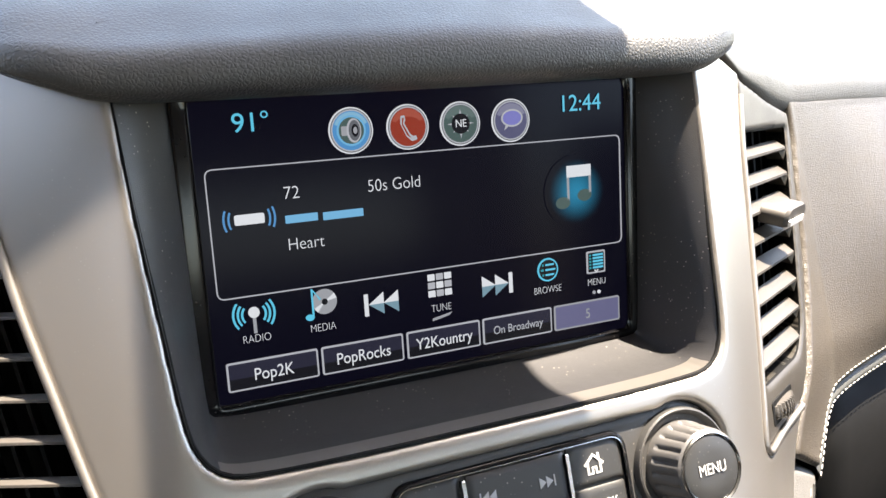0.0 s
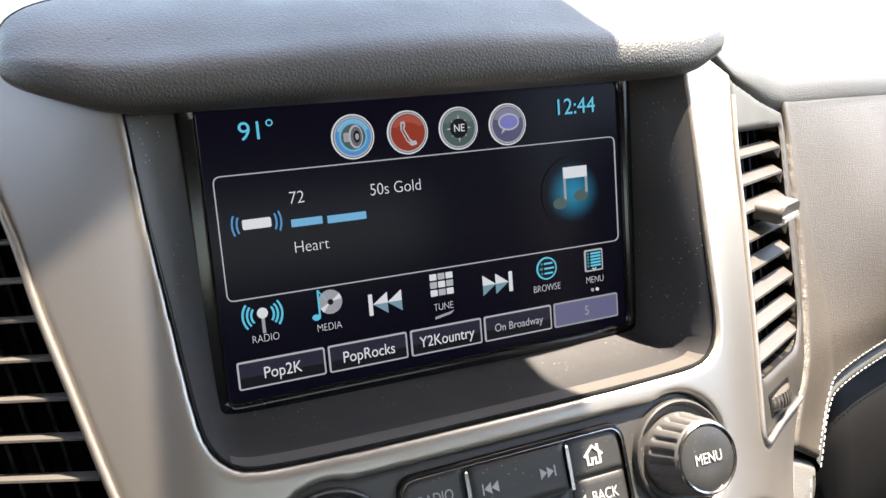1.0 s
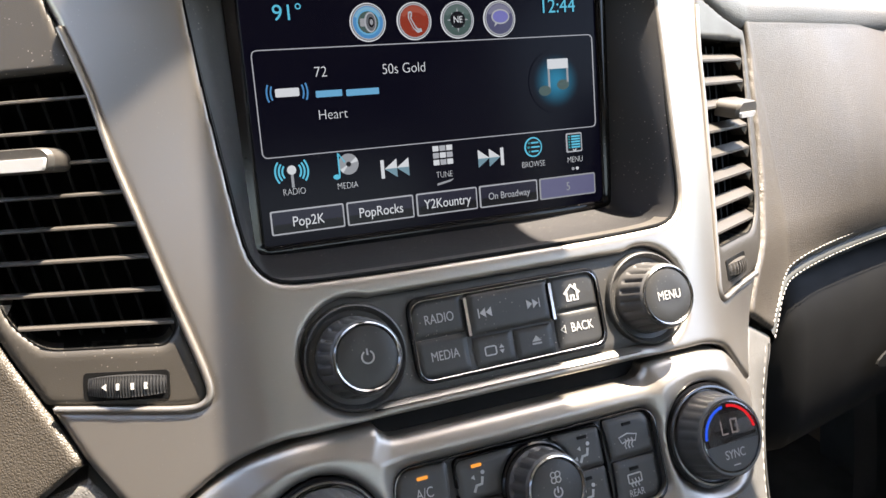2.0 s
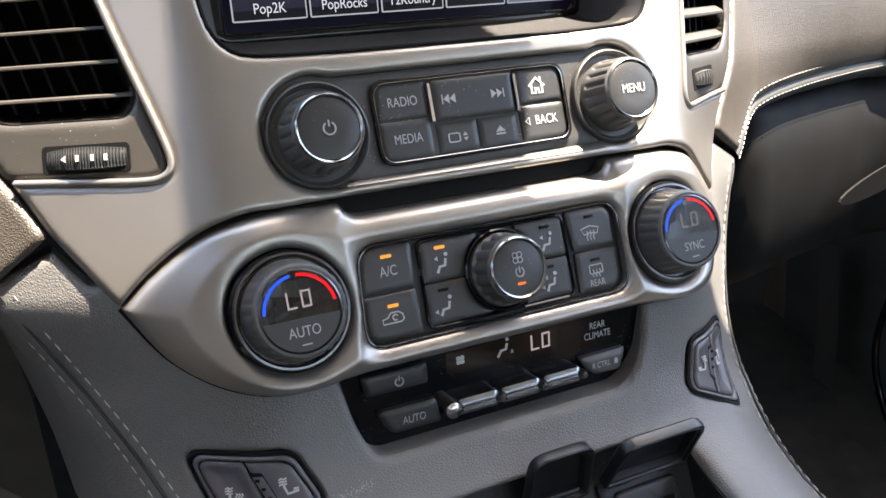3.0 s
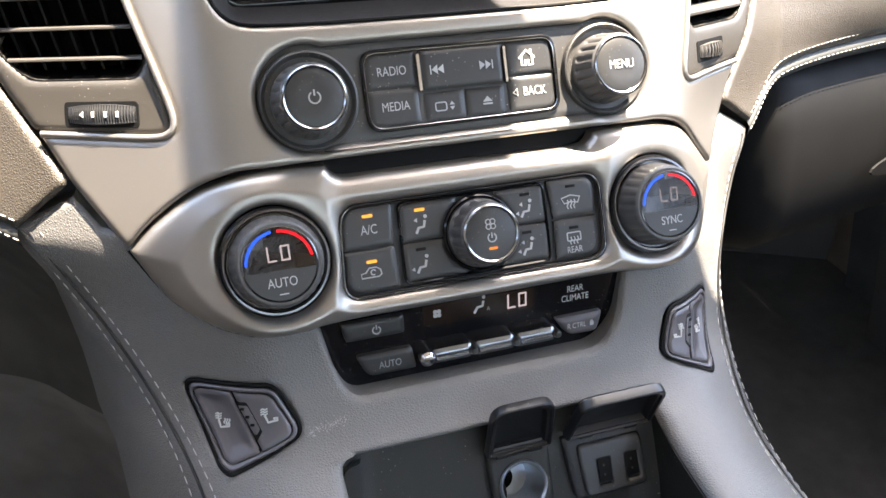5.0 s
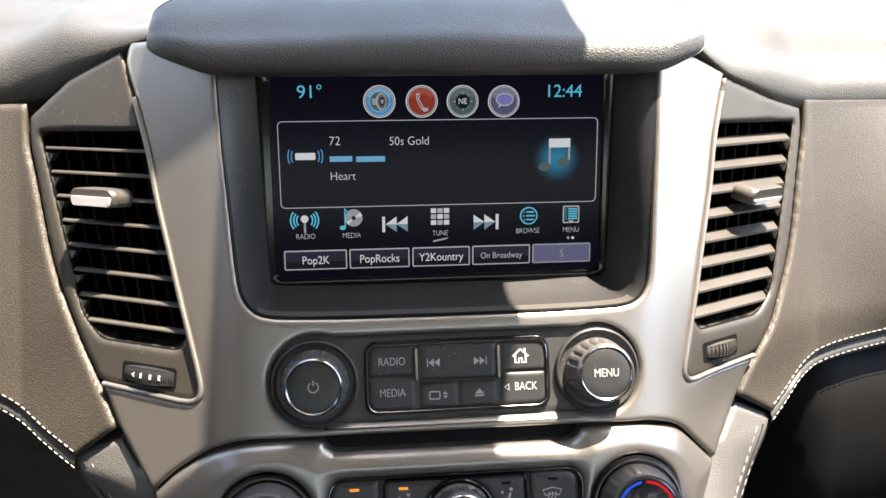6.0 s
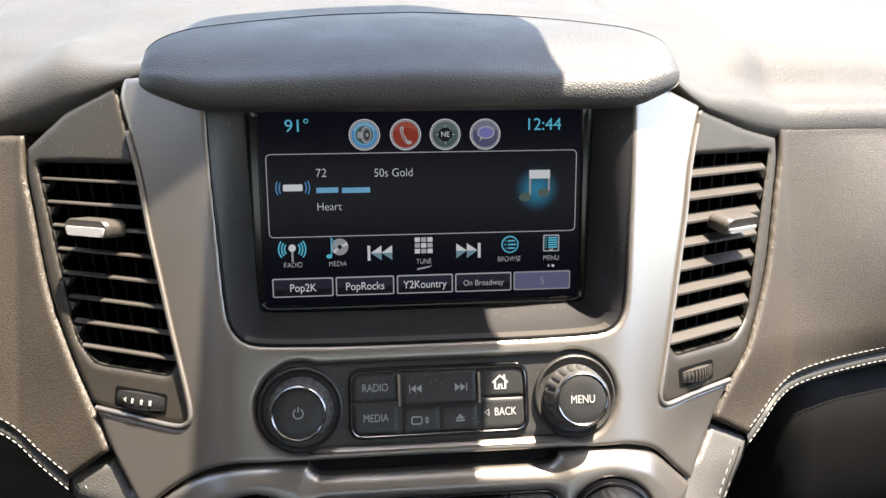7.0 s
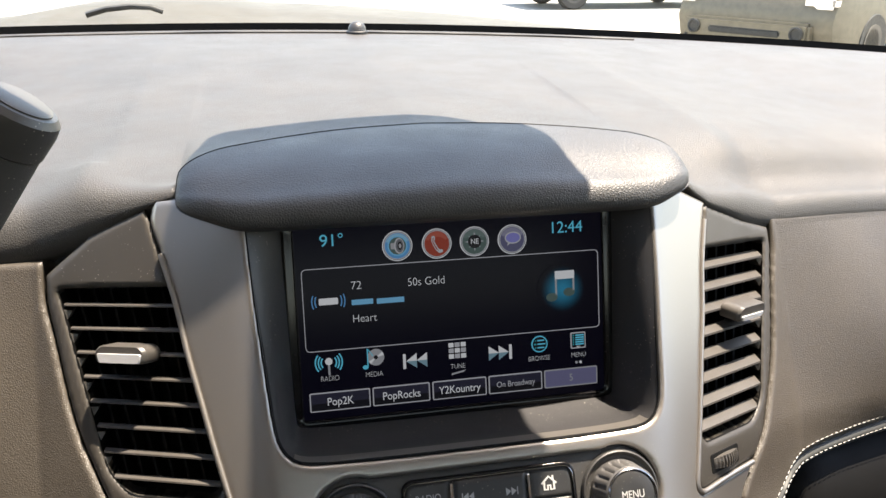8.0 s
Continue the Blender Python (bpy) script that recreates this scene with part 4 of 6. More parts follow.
# top row
SHINE = {"audio_button": glow("shine_blue", (0.30, 0.62, 0.85), 0.8), "phone_button": glow("shine_red", (0.55, 0.12, 0.08), 0.8), "compass_button": glow("shine_green", (0.16, 0.23, 0.22), 0.8), "message_button": glow("shine_violet", (0.30, 0.30, 0.42), 0.8)}
words("91°", 0.0098, E_CYAN, -0.0705, 0.0500, sx=1.04, bold=0.0)
words("12:44", 0.0098, E_CYAN, 0.0695, 0.0492, sx=0.98, bold=0.0)
for x, z, mat, ring in ((-0.0330, 0.0448, E_BLUE, "audio_button"), (-0.0098, 0.0446, E_RED, "phone_button"), (0.0128, 0.0444, E_GREEN, "compass_button"), (0.0358, 0.0442, E_SLATE, "message_button")):
    rim = chip(ring, circle(0, 0, 0.0088, 40), E_WHITE, x, z, 0.0001)
    chip("rim_shade", circle(0, 0, 0.0083, 40), E_RIM, 0, 0, 0.0001, rim)
    chip("rim_inner", circle(0, 0, 0.0079, 40), E_LINE, 0, 0, 0.00015, rim)
    chip("disc", circle(0, 0, 0.0074, 40), mat, 0, 0, 0.0002, rim)
    chip("disc_shine", arc(0.0070, 22, 158, 20) + arc(0.0076, 132, 48, 14, 0, -0.0036), SHINE[ring], 0, 0, 0.00025, rim)
    if "audio" in ring:
        chip("glow_ring", circle(0, 0, 0.0058, 32), E_SKY, 0, 0, 0.0003, rim)
        chip("glow_core", circle(0, 0, 0.0050, 32), E_GREEN, 0, 0, 0.00035, rim)
        chip("magnet", rect(-0.0040, -0.0016, -0.0018, 0.0018, 0.0005), E_GREY, 0, 0, 0.0004, rim)
        chip("cone_rim", np.array(circle(0, 0, 1, 28)) * [0.0029, 0.0046] + [0.0010, 0], E_LINE, 0, 0, 0.00045, rim)
        chip("cone", np.array(circle(0, 0, 1, 28)) * [0.0023, 0.0039] + [0.0012, 0], E_RIM, 0, 0, 0.0005, rim)
        chip("cone_inner", np.array(circle(0, 0, 1, 24)) * [0.0014, 0.0024] + [0.0014, 0], E_DARK, 0, 0, 0.00055, rim)
        chip("dust_cap", np.array(circle(0, 0, 1, 16)) * [0.0008, 0.0013] + [0.0015, 0], E_GREY, 0, 0, 0.0006, rim)
    elif "phone" in ring:
        chip("handset", rounded([(-0.0030, 0.0044), (-0.0012, 0.0046), (-0.0010, 0.0026), (-0.0016, 0.0016), (0.0006, -0.0026), (0.0018, -0.0036), (0.0032, -0.0034), (0.0036, -0.0050), (0.0012, -0.0056), (-0.0010, -0.0034), (-0.0032, 0.0014)], 0.0005), E_LINE, 0, 0, 0.0003, rim)
        chip("handset_inner", rounded([(-0.0024, 0.0036), (-0.0016, 0.0036), (-0.0022, 0.0014), (0.0002, -0.0032), (0.0012, -0.0044), (-0.0006, -0.0032), (-0.0026, 0.0010)], 0.0003), E_RED, 0, 0, 0.0004, rim)
    elif "compass" in ring:
        for i in range(8):
            a = i * math.pi / 4
            l = 0.0058 if i % 2 == 0 else 0.0048
            chip("point", [(l * math.cos(a), l * math.sin(a)), (0.0034 * math.cos(a + 0.16), 0.0034 * math.sin(a + 0.16)), (0.0034 * math.cos(a - 0.16), 0.0034 * math.sin(a - 0.16))], E_LINE, 0, 0, 0.0003, rim)
        chip("hub", circle(0, 0, 0.0040, 24), E_DARK, 0, 0, 0.0004, rim)
        text("NE", 0.0044, E_WHITE, rim, Matrix.Translation((0, 0, 0.0006)), sx=0.9)
    else:
        chip("bubble_rim", np.array(circle(0, 0, 1, 28)) * [0.0050, 0.0036] + [0.0004, 0.0010], E_LINE, 0, 0, 0.0003, rim)
        chip("bubble", np.array(circle(0, 0, 1, 28)) * [0.0043, 0.0029] + [0.0004, 0.0010], E_PURP, 0, 0, 0.0004, rim)
        chip("tail", [(-0.0034, -0.0038), (-0.0012, -0.0022), (-0.0024, -0.0012)], E_LINE, 0, 0, 0.0003, rim)

# framed box
sline("frame_line", rect(-0.0885, 0.0895, -0.0130, 0.0345, 0.0028), 0.00022, E_LINE, 0, 0, closed=True)
words("72", 0.0068, E_WHITE, -0.0612, 0.0235, "LEFT", 0.95)
words("50s Gold", 0.0068, E_WHITE, -0.0283, 0.0230, "LEFT", 0.90)
words("Heart", 0.0066, E_WHITE, -0.0612, 0.0042, "LEFT", 0.92)
# the artist's line stays two plain bars
chip("title_bar", rect(-0.0062, 0.0062, -0.0015, 0.0015, 0.0003), E_SKY, -0.0548, 0.0138)
chip("title_bar", rect(-0.0080, 0.0080, -0.0015, 0.0015, 0.0003), E_SKY, -0.0385, 0.0135)
# service mark drawn as plain shapes
chip("mark_bar", rect(-0.0055, 0.0055, -0.0019, 0.0019, 0.0008), E_WHITE, -0.0742, 0.0155)
for s in (-1, 1):
    for r in (0.0076, 0.0094):
        a = 24 if s > 0 else 180 + 24
        sline("mark_wave", arc(r, a - 48, a, 8), 0.00035, E_BLUE, -0.0742 , 0.0155)
# music note
HALO = bpy.data.materials.new("lit_halo")
HALO.use_nodes = True
hn = HALO.node_tree
hb = hn.nodes["Principled BSDF"]
hc = hn.nodes.new("ShaderNodeTexCoord")
hg = hn.nodes.new("ShaderNodeTexGradient")
hg.gradient_type = "SPHERICAL"
hm = hn.nodes.new("ShaderNodeMapping")
hm.inputs["Scale"].default_value = (62, 62, 62)
hn.links.new(hc.outputs["Object"], hm.inputs[0])
hn.links.new(hm.outputs[0], hg.inputs[0])
hr = hn.nodes.new("ShaderNodeValToRGB")
hr.color_ramp.elements[0].color, hr.color_ramp.elements[1].color = (0.003, 0.003, 0.010, 1), (0.01, 0.26, 0.50, 1)
hr.color_ramp.interpolation = "EASE"
hr.color_ramp.elements[0].position = 0.10
hn.links.new(hg.outputs["Fac"], hr.inputs[0])
hn.links.new(hr.outputs[0], hb.inputs["Emission Color"])
hb.inputs["Emission Strength"].default_value = EM
hb.inputs["Base Color"].default_value = (0.001, 0.001, 0.002, 1)
hb.inputs["Roughness"].default_value = 0.16
hb.inputs["Specular IOR Level"].default_value = 0.05
chip("note_glow", np.array(circle(0, 0, 0.0161, 40)), HALO, 0.0665, 0.0120)
chip("note_beam", [(-0.0055, 0.0), (0.0068, 0.0), (0.0068, 0.0050), (-0.0055, 0.0050)], E_WHITE, 0.0672, 0.0182, 0.0001)
chip("note_stem", rect(-0.0006, 0.0006, -0.010, 0.0, 0.0001), E_GREY, 0.0623, 0.0185, 0.0001)
chip("note_stem", rect(-0.0006, 0.0006, -0.0075, 0.0, 0.0001), E_GREY, 0.0734, 0.0185, 0.0001)
chip("note_head", np.array(circle(0, 0, 1, 20)) * [0.0036, 0.0026], E_GREEN, 0.0595, 0.0075, 0.0001)
chip("note_head", np.array(circle(0, 0, 1, 20)) * [0.0036, 0.0026], E_GREEN, 0.0705, 0.0100, 0.0001)

# row of functions
ROWZ = -0.0205
chip("antenna_mast", rect(-0.0006, 0.0006, -0.0068, 0.002, 0.0002), E_GREY, -0.0760, ROWZ)
chip("antenna_tip", circle(0, 0.0012, 0.0021, 18), E_WHITE, -0.0760, ROWZ, 0.0001)
for s in (0, 180):
    for i, r in enumerate((0.0044, 0.0060, 0.0077)):
        sline("antenna_wave", arc(r, s - 38, s + 38, 9), 0.0004, E_CYAN, -0.0760, ROWZ + 0.0005)
chip("disc_icon", circle(0.0012, 0.0004, 0.0049, 28), E_GREY, -0.0500, ROWZ + 0.0008)
chip("disc_shine", [(0.0012, 0.0004), (0.0059, 0.0013), (0.0051, 0.0034)], E_WHITE, -0.0500, ROWZ + 0.0008, 0.0001)
chip("disc_shine", [(0.0012, 0.0004), (-0.0030, -0.0018), (-0.0018, -0.0034)], E_WHITE, -0.0500, ROWZ + 0.0008, 0.0001)
chip("disc_hole", circle(0.0012, 0.0004, 0.0012, 14), E_DARK, -0.0500, ROWZ + 0.0008, 0.0002)
sline("small_note", [(-0.0036, -0.0040), (-0.0036, 0.0064), (-0.0006, 0.0020)], 0.00035, E_CYAN, -0.0500, ROWZ + 0.0003, lift=0.0003)
chip("small_note_head", np.array(circle(0, 0, 1, 14)) * [0.0017, 0.0012] + [-0.0050, -0.0042], E_CYAN, -0.0500, ROWZ, 0.0003)


def skip(x, s):
    up = [[(0, 0), (0.0062 * s, 0), (0.0062 * s, 0.0044)], [(0.0062 * s, 0), (0.0124 * s, 0), (0.0124 * s, 0.0044)]]
    for tri in up:
        t = np.array(tri) + [-0.0062 * s, 0]
        chip("arrow_top", t if s > 0 else t[::-1], E_WHITE, x, ROWZ - 0.0030)
        q = t * [1, -1]
        chip("arrow_low", q[::-1] if s > 0 else q, E_STEEL, x, ROWZ - 0.0030)
    chip("arrow_bar", rect(-0.0008, 0.0008, -0.0044, 0.0044, 0.0001), E_WHITE, x - 0.0073 * s, ROWZ - 0.0030)


skip(-0.0248, 1)
skip(0.0252, -1)
for i in range(3):
    for j in range(3):
        chip("keypad_key", rect(-0.0015, 0.0015, -0.0013, 0.0013, 0.0002), E_LINE if (i + j) % 2 else E_WHITE, -0.0002 + (i - 1) * 0.0037, ROWZ + 0.0008 + (j - 1) * 0.0034)
chip("browse_rim", circle(0, 0, 0.0051, 28), E_CYAN, 0.0508, ROWZ)
chip("browse_disc", circle(0, 0, 0.0044, 28), E_DARK, 0.0508, ROWZ, 0.0001)
for dz in (-0.0022, 0.0, 0.0022):
    chip("browse_line", rect(-0.0014, 0.0036 - abs(dz) * 0.3, -0.0004, 0.0004, 0.0001), E_CYAN, 0.0508, ROWZ + dz, 0.0002)
    chip("browse_dot", rect(-0.0036 + abs(dz) * 0.3, -0.0022, -0.0005, 0.0005, 0.0001), E_TEAL, 0.0508, ROWZ + dz, 0.0002)
chip("list_rim", rect(-0.0048, 0.0048, -0.0050, 0.0050, 0.0008), E_LINE, 0.0755, ROWZ + 0.0002)
chip("list_page", rect(-0.0041, 0.0041, -0.0043, 0.0043, 0.0006), E_DARK, 0.0755, ROWZ + 0.0002, 0.0001)
for i in range(5):
    chip("list_line", rect(-0.0018, 0.0036, -0.00045, 0.00045, 0.0001), E_CYAN, 0.0755, ROWZ + 0.0034 - 0.0014 * i, 0.0002)
    chip("list_dot", rect(-0.0036, -0.0026, -0.00045, 0.00045, 0.0001), E_TEAL, 0.0755, ROWZ + 0.0034 - 0.0014 * i, 0.0002)
sline("list_hook", [(-0.0010, 0.0004), (0, -0.0006), (0.0010, 0.0004)], 0.0003, E_WHITE, 0.0755, ROWZ - 0.0036, lift=0.0002)
for w, x, z in (("RADIO", -0.0758, -0.0293), ("MEDIA", -0.0502, -0.0293), ("TUNE", -0.0002, -0.0293), ("BROWSE", 0.0503, -0.0293), ("MENU", 0.0755, -0.0293)):
    words(w, 0.0044, E_WHITE, x, z, sx=0.80)
chip("tune_swoosh", [(-0.0042, -0.0006), (0.0046, 0.0010), (0.0030, -0.0002), (-0.0042, -0.0016)], E_GREY, 0.0, -0.0328)
chip("page_dot", circle(0, 0, 0.0008, 12), E_GREY, 0.0742, -0.0340)
chip("page_dot", circle(0, 0, 0.0008, 12), E_WHITE, 0.0768, -0.0340)
for i, (x0, x1, w, size) in enumerate(((-0.0882, -0.0532, "Pop2K", 0.0066), (-0.0518, -0.0178, "PopRocks", 0.0066), (-0.0162, 0.0168, "Y2Kountry", 0.0066), (0.0182, 0.0518, "On Broadway", 0.0050), (0.0532, 0.0874, "5", 0.0062))):
    cx, hw = (x0 + x1) / 2, (x1 - x0) / 2
    key = chip("preset_key", rect(-hw, hw, -0.0056, 0.0056, 0.0010), E_LINE if i < 4 else E_GREY, cx, -0.0428)
    chip("key_face", rect(-hw + 0.0007, hw - 0.0007, -0.0049, 0.0049, 0.0006), E_BTN if i < 4 else E_PRESS, 0, 0, 0.0001, key)
    if i < 4:
        chip("key_shade", rect(-hw + 0.0007, hw - 0.0007, -0.0049, -0.0008, 0.0004), E_DARK, 0, 0, 0.0002, key)
    text(w, size, E_WHITE if i < 3 else E_GREY if i == 4 else E_LINE, key, Matrix.Translation((0, -0.0003, 0.0004)), sx=0.86)


# ---- radio control panel ----
radio = thing("radio_panel", "black plastic radio control panel with knobs and buttons", "control panel")
plate("panel", RADIO * [0.9985, 1] , PLASTIC, radio, h=0.002, off=-0.0022, r=0.001, depth=0.004)


def mark(w, x, z, size, parent, off, mat=WHITE, sx=0.78):
    return text(w, size, mat, parent, frame_on(x, z, off), sx=sx)


def key(name, outline, parent, off=0.0, r=0.0008, mat=BUTTON, h=0.0015, depth=0.004, base=S):
    return plate(name, outline, mat, parent, h=h, off=off, r=r, depth=depth, base=base)


def icon(name, pts, parent, x, z, off, mat=WHITE, base=S):
    p = np.array(pts, float)
    n = len(p)
    verts = [(a, b, 0.00005) for a, b in p] + [(a, b, -0.0003) for a, b in p]
    faces = [tuple(range(n))] + [(i, i + n, (i + 1) % n + n, (i + 1) % n) for i in range(n)]
    return put(link_mesh(name, verts, faces, mat, parent, smooth=False), frame_on(x, z, off, base))


def stroke(name, pts, r, parent, x, z, off, mat=WHITE, closed=False, base=S):
    ob = line_on(name, pts, r, mat, closed)
    ob.parent = parent
    return put(ob, frame_on(x, z, off, base))


FRAME_O = rounded([(-0.0455, -0.1125), (0.0518, -0.1120), (0.0518, -0.0758), (-0.0455, -0.0762)], 0.0075, 7)
FRAME_I = rounded([(-0.0440, -0.1110), (0.0503, -0.1105), (0.0503, -0.0773), (-0.0440, -0.0777)], 0.0065, 7)
plate("button_frame", FRAME_O, GLOSS, radio, holes=[FRAME_I], h=0.0009, off=0.0003, r=0.0006, depth=0.003)
tube("frame_edge", [(x, float(S(x, z)) - 0.0001, z) for x, z in FRAME_I], 0.0003, RING, radio, n=5, closed=True)
b_radio = key("radio_button", rounded([(-0.0435, -0.0938), (-0.0195, -0.0938), (-0.0195, -0.0780), (-0.0435, -0.0780)], [0.0006, 0.0006, 0.0006, 0.006]), radio, -0.0008)
mark("RADIO", -0.0312, -0.0862, 0.0059, b_radio, -0.0004, GREYT)
b_media = key("media_button", rounded([(-0.0435, -0.1106), (-0.0195, -0.1106), (-0.0195, -0.0945), (-0.0435, -0.0945)], [0.006, 0.0006, 0.0006, 0.0006]), radio, -0.0008)
mark("MEDIA", -0.0312, -0.1018, 0.0059, b_media, -0.0004, GREYT)
b_seek = key("seek_bar", rect(-0.0170, 0.0235, -0.0962, -0.0785, 0.0006), radio, 0.0006, r=0.0010)
for x, s in ((-0.0090, -1), (0.0142, 1)):
    for dx in (-0.0012, 0.0018):
        icon("arrow", [(dx * s - 0.0014 * s, -0.0021), (dx * s + 0.0014 * s, 0.0), (dx * s - 0.0014 * s, 0.0021)][::s], b_seek, x, -0.0872, 0.0009, GREYT)
    icon("arrow_bar", rect(0.0038 * s - 0.0002, 0.0038 * s + 0.0003, -0.0021, 0.0021, 0.0001), b_seek, x, -0.0872, 0.0009, GREYT)
for x in (-0.0184, 0.0247):
    slab("chrome_bar", rect(-0.0007, 0.0007, -0.0090, 0.0082, 0.0003), CHROME, radio, frame_on(x, -0.0875, -0.0006), h=0.0016)
b_view = key("display_button", rect(-0.0170, 0.0028, -0.1106, -0.0975, 0.0006), radio, -0.0010)
stroke("view_icon", rect(-0.0034, 0.0020, -0.0019, 0.0019, 0.001), 0.0003, b_view, -0.0086, -0.1038, -0.0006, GREYT, closed=True)
icon("view_up", [(0.0036, 0.0004), (0.0060, 0.0004), (0.0048, 0.0020)], b_view, -0.0086, -0.1038, -0.0006, GREYT)
icon("view_down", [(0.0036, -0.0004), (0.0048, -0.0020), (0.0060, -0.0004)], b_view, -0.0086, -0.1038, -0.0006, GREYT)
b_eject = key("eject_button", rect(0.0036, 0.0235, -0.1106, -0.0975, 0.0006), radio, -0.0010)
icon("eject_arrow", [(-0.0024, 0.0), (0.0024, 0.0), (0, 0.0026)], b_eject, 0.0142, -0.1038, -0.0006, GREYT)
icon("eject_bar", rect(-0.0024, 0.0024, -0.0014, -0.0006, 0.0001), b_eject, 0.0142, -0.1038, -0.0006, GREYT)
b_home = key("home_button", rounded([(0.0257, -0.0938), (0.0498, -0.0935), (0.0498, -0.0778), (0.0257, -0.0780)], [0.0006, 0.0006, 0.006, 0.0006]), radio, -0.0008)
stroke("house_roof", [(-0.0042, -0.0002), (0, 0.0036), (0.0042, -0.0002)], 0.0005, b_home, 0.0365, -0.0858, -0.0004)
stroke("house_wall", [(-0.0028, 0.0010), (-0.0028, -0.0034), (-0.0008, -0.0034), (-0.0008, -0.0012), (0.0008, -0.0012), (0.0008, -0.0034), (0.0028, -0.0034), (0.0028, 0.0010)], 0.0005, b_home, 0.0365, -0.0858, -0.0004)
icon("house_chimney", rect(0.0018, 0.0028, 0.0012, 0.0040, 0.0001), b_home, 0.0365, -0.0858, -0.0004)
b_back = key("back_button", rounded([(0.0257, -0.1104), (0.0498, -0.1102), (0.0498, -0.0945), (0.0257, -0.0945)], [0.0006, 0.006, 0.0006, 0.0006]), radio, -0.0008)
mark("BACK", 0.0388, -0.1012, 0.0060, b_back, -0.0004, WHITE)
stroke("back_arrow", [(-0.0008, 0.0017), (-0.0030, 0.0), (-0.0008, -0.0017)], 0.0003, b_back, 0.0306, -0.1012, -0.0004, closed=True)


def radio_knob(x, z, menu):
    m = frame_on(x, z, -0.0022)
    turned("knob_seat", [(0.0226, -0.001), (0.0226, 0.0016), (0.0221, 0.0030), (0.0214, 0.0034), (0.0206, 0.0026), (0.0196, 0.0008), (0.0172, 0.0004)], PLASTIC, radio, m, n=64)
    kn = turned("rotary_knob", [(0.0172, 0.0), (0.0170, 0.0034), (0.0166, 0.0048, 1), (0.0154, 0.0158, 1), (0.0150, 0.0174), (0.0143, 0.0182), (0.0136, 0.0180)], KNOB, radio, m, n=160, rib=0.0011, ribs=20)
    turned("chrome_ring", [(0.0143, 0.0176), (0.0141, 0.0188), (0.0135, 0.0193), (0.0128, 0.0188), (0.0126, 0.0178)], RING, kn, Matrix.Identity(4), n=56)
    turned("cap", [(0.0128, 0.0176), (0.0126, 0.0185), (0.0120, 0.0188), (0.006, 0.0187), (0.001, 0.0186)], BUTTON, kn, Matrix.Identity(4), n=48)
    if menu:
        text("MENU", 0.0060, WHITE, kn, Matrix.Translation((0, 0, 0.0191)), sx=0.80)
    else:
        ob = line_on("power_ring", arc(0.0025, 120, 420, 20), 0.00032, GREYT)
        ob.parent = kn
        put(ob, Matrix.Translation((0, 0, 0.0191)))
        ob = line_on("power_bar", [(0, 0.0008), (0, 0.0034)], 0.00035, GREYT)
        ob.parent = kn
        put(ob, Matrix.Translation((0, 0, 0.0191)))


radio_knob(-0.0708, -0.0953, False)
radio_knob(0.0775, -0.0945, True)

# ---- disc slot ----
slot = thing("disc_slot", "narrow black disc slot between two silver trims", "slot")
loft("slot_throat", [[(x, float(f(-0.121)) - 0.0005, -0.1175), (x, float(f(-0.121)) + 0.010, -0.118), (x, float(f(-0.121)) + 0.014, -0.131), (x, float(f(-0.125)) - 0.001, -0.1335)] for x in np.linspace(-0.067, 0.067, 20)], GAP, slot)
# black sheet set behind the plates so their gap reads as shade
plate("gap_shade_sheet", rounded([(-0.158, -0.160), (0.158, -0.160), (0.158, -0.135), (0.11, -0.115), (-0.11, -0.115), (-0.158, -0.135)], 0.004), GAP, slot, h=0.004, off=-0.0085, r=0.001, depth=0.003)

# ---- climate panel ----
clim = thing("climate_panel", "satin silver climate control panel with two dials and buttons", "control panel")
CL = [(-0.1575, -0.1560), (-0.1440, -0.1430), (-0.1250, -0.1305), (-0.1080, -0.1250), (-0.0920, -0.1235), (-0.0700, -0.1240)]
half = np.vstack([even(spl(CL, 6, closed=False), 40), [(-0.0675, -0.1245), (-0.0655, -0.1275), (-0.0625, -0.1296), (-0.0580, -0.1302)], [(0.0, -0.1302)]])
lowh = even(spl([(0.0, -0.1925), (-0.060, -0.1925), (-0.0800, -0.1935), (-0.0980, -0.1945), (-0.1150, -0.1925), (-0.1310, -0.1865), (-0.1450, -0.1755), (-0.1575, -0.1560)], 6, closed=False), 50)
CLIM = narrowed(np.vstack([half, mirrored(half)[1:], mirrored(lowh)[1:-1][::1], lowh[:-1]]))
BTN_O = rounded([(-0.0675, -0.1835), (0.0665, -0.1835), (0.0665, -0.1425), (-0.0645, -0.1425)], 0.009, 7)
DIALS = [(-0.0960, -0.1615), (0.0950, -0.1620)]


def clim_shape(x, z, d):
    # a pillowed plate with a soft collar round each dial
    bulge = 0.0052 * (1 - (1 - np.clip(d / 0.020, 0, 1)) ** 2)
    for cx, cz in DIALS:
        rr = np.hypot(x - cx, z - cz)
        bulge = bulge + 0.0016 * np.exp(-((rr - 0.0255) / 0.0075) ** 2)
    return bulge


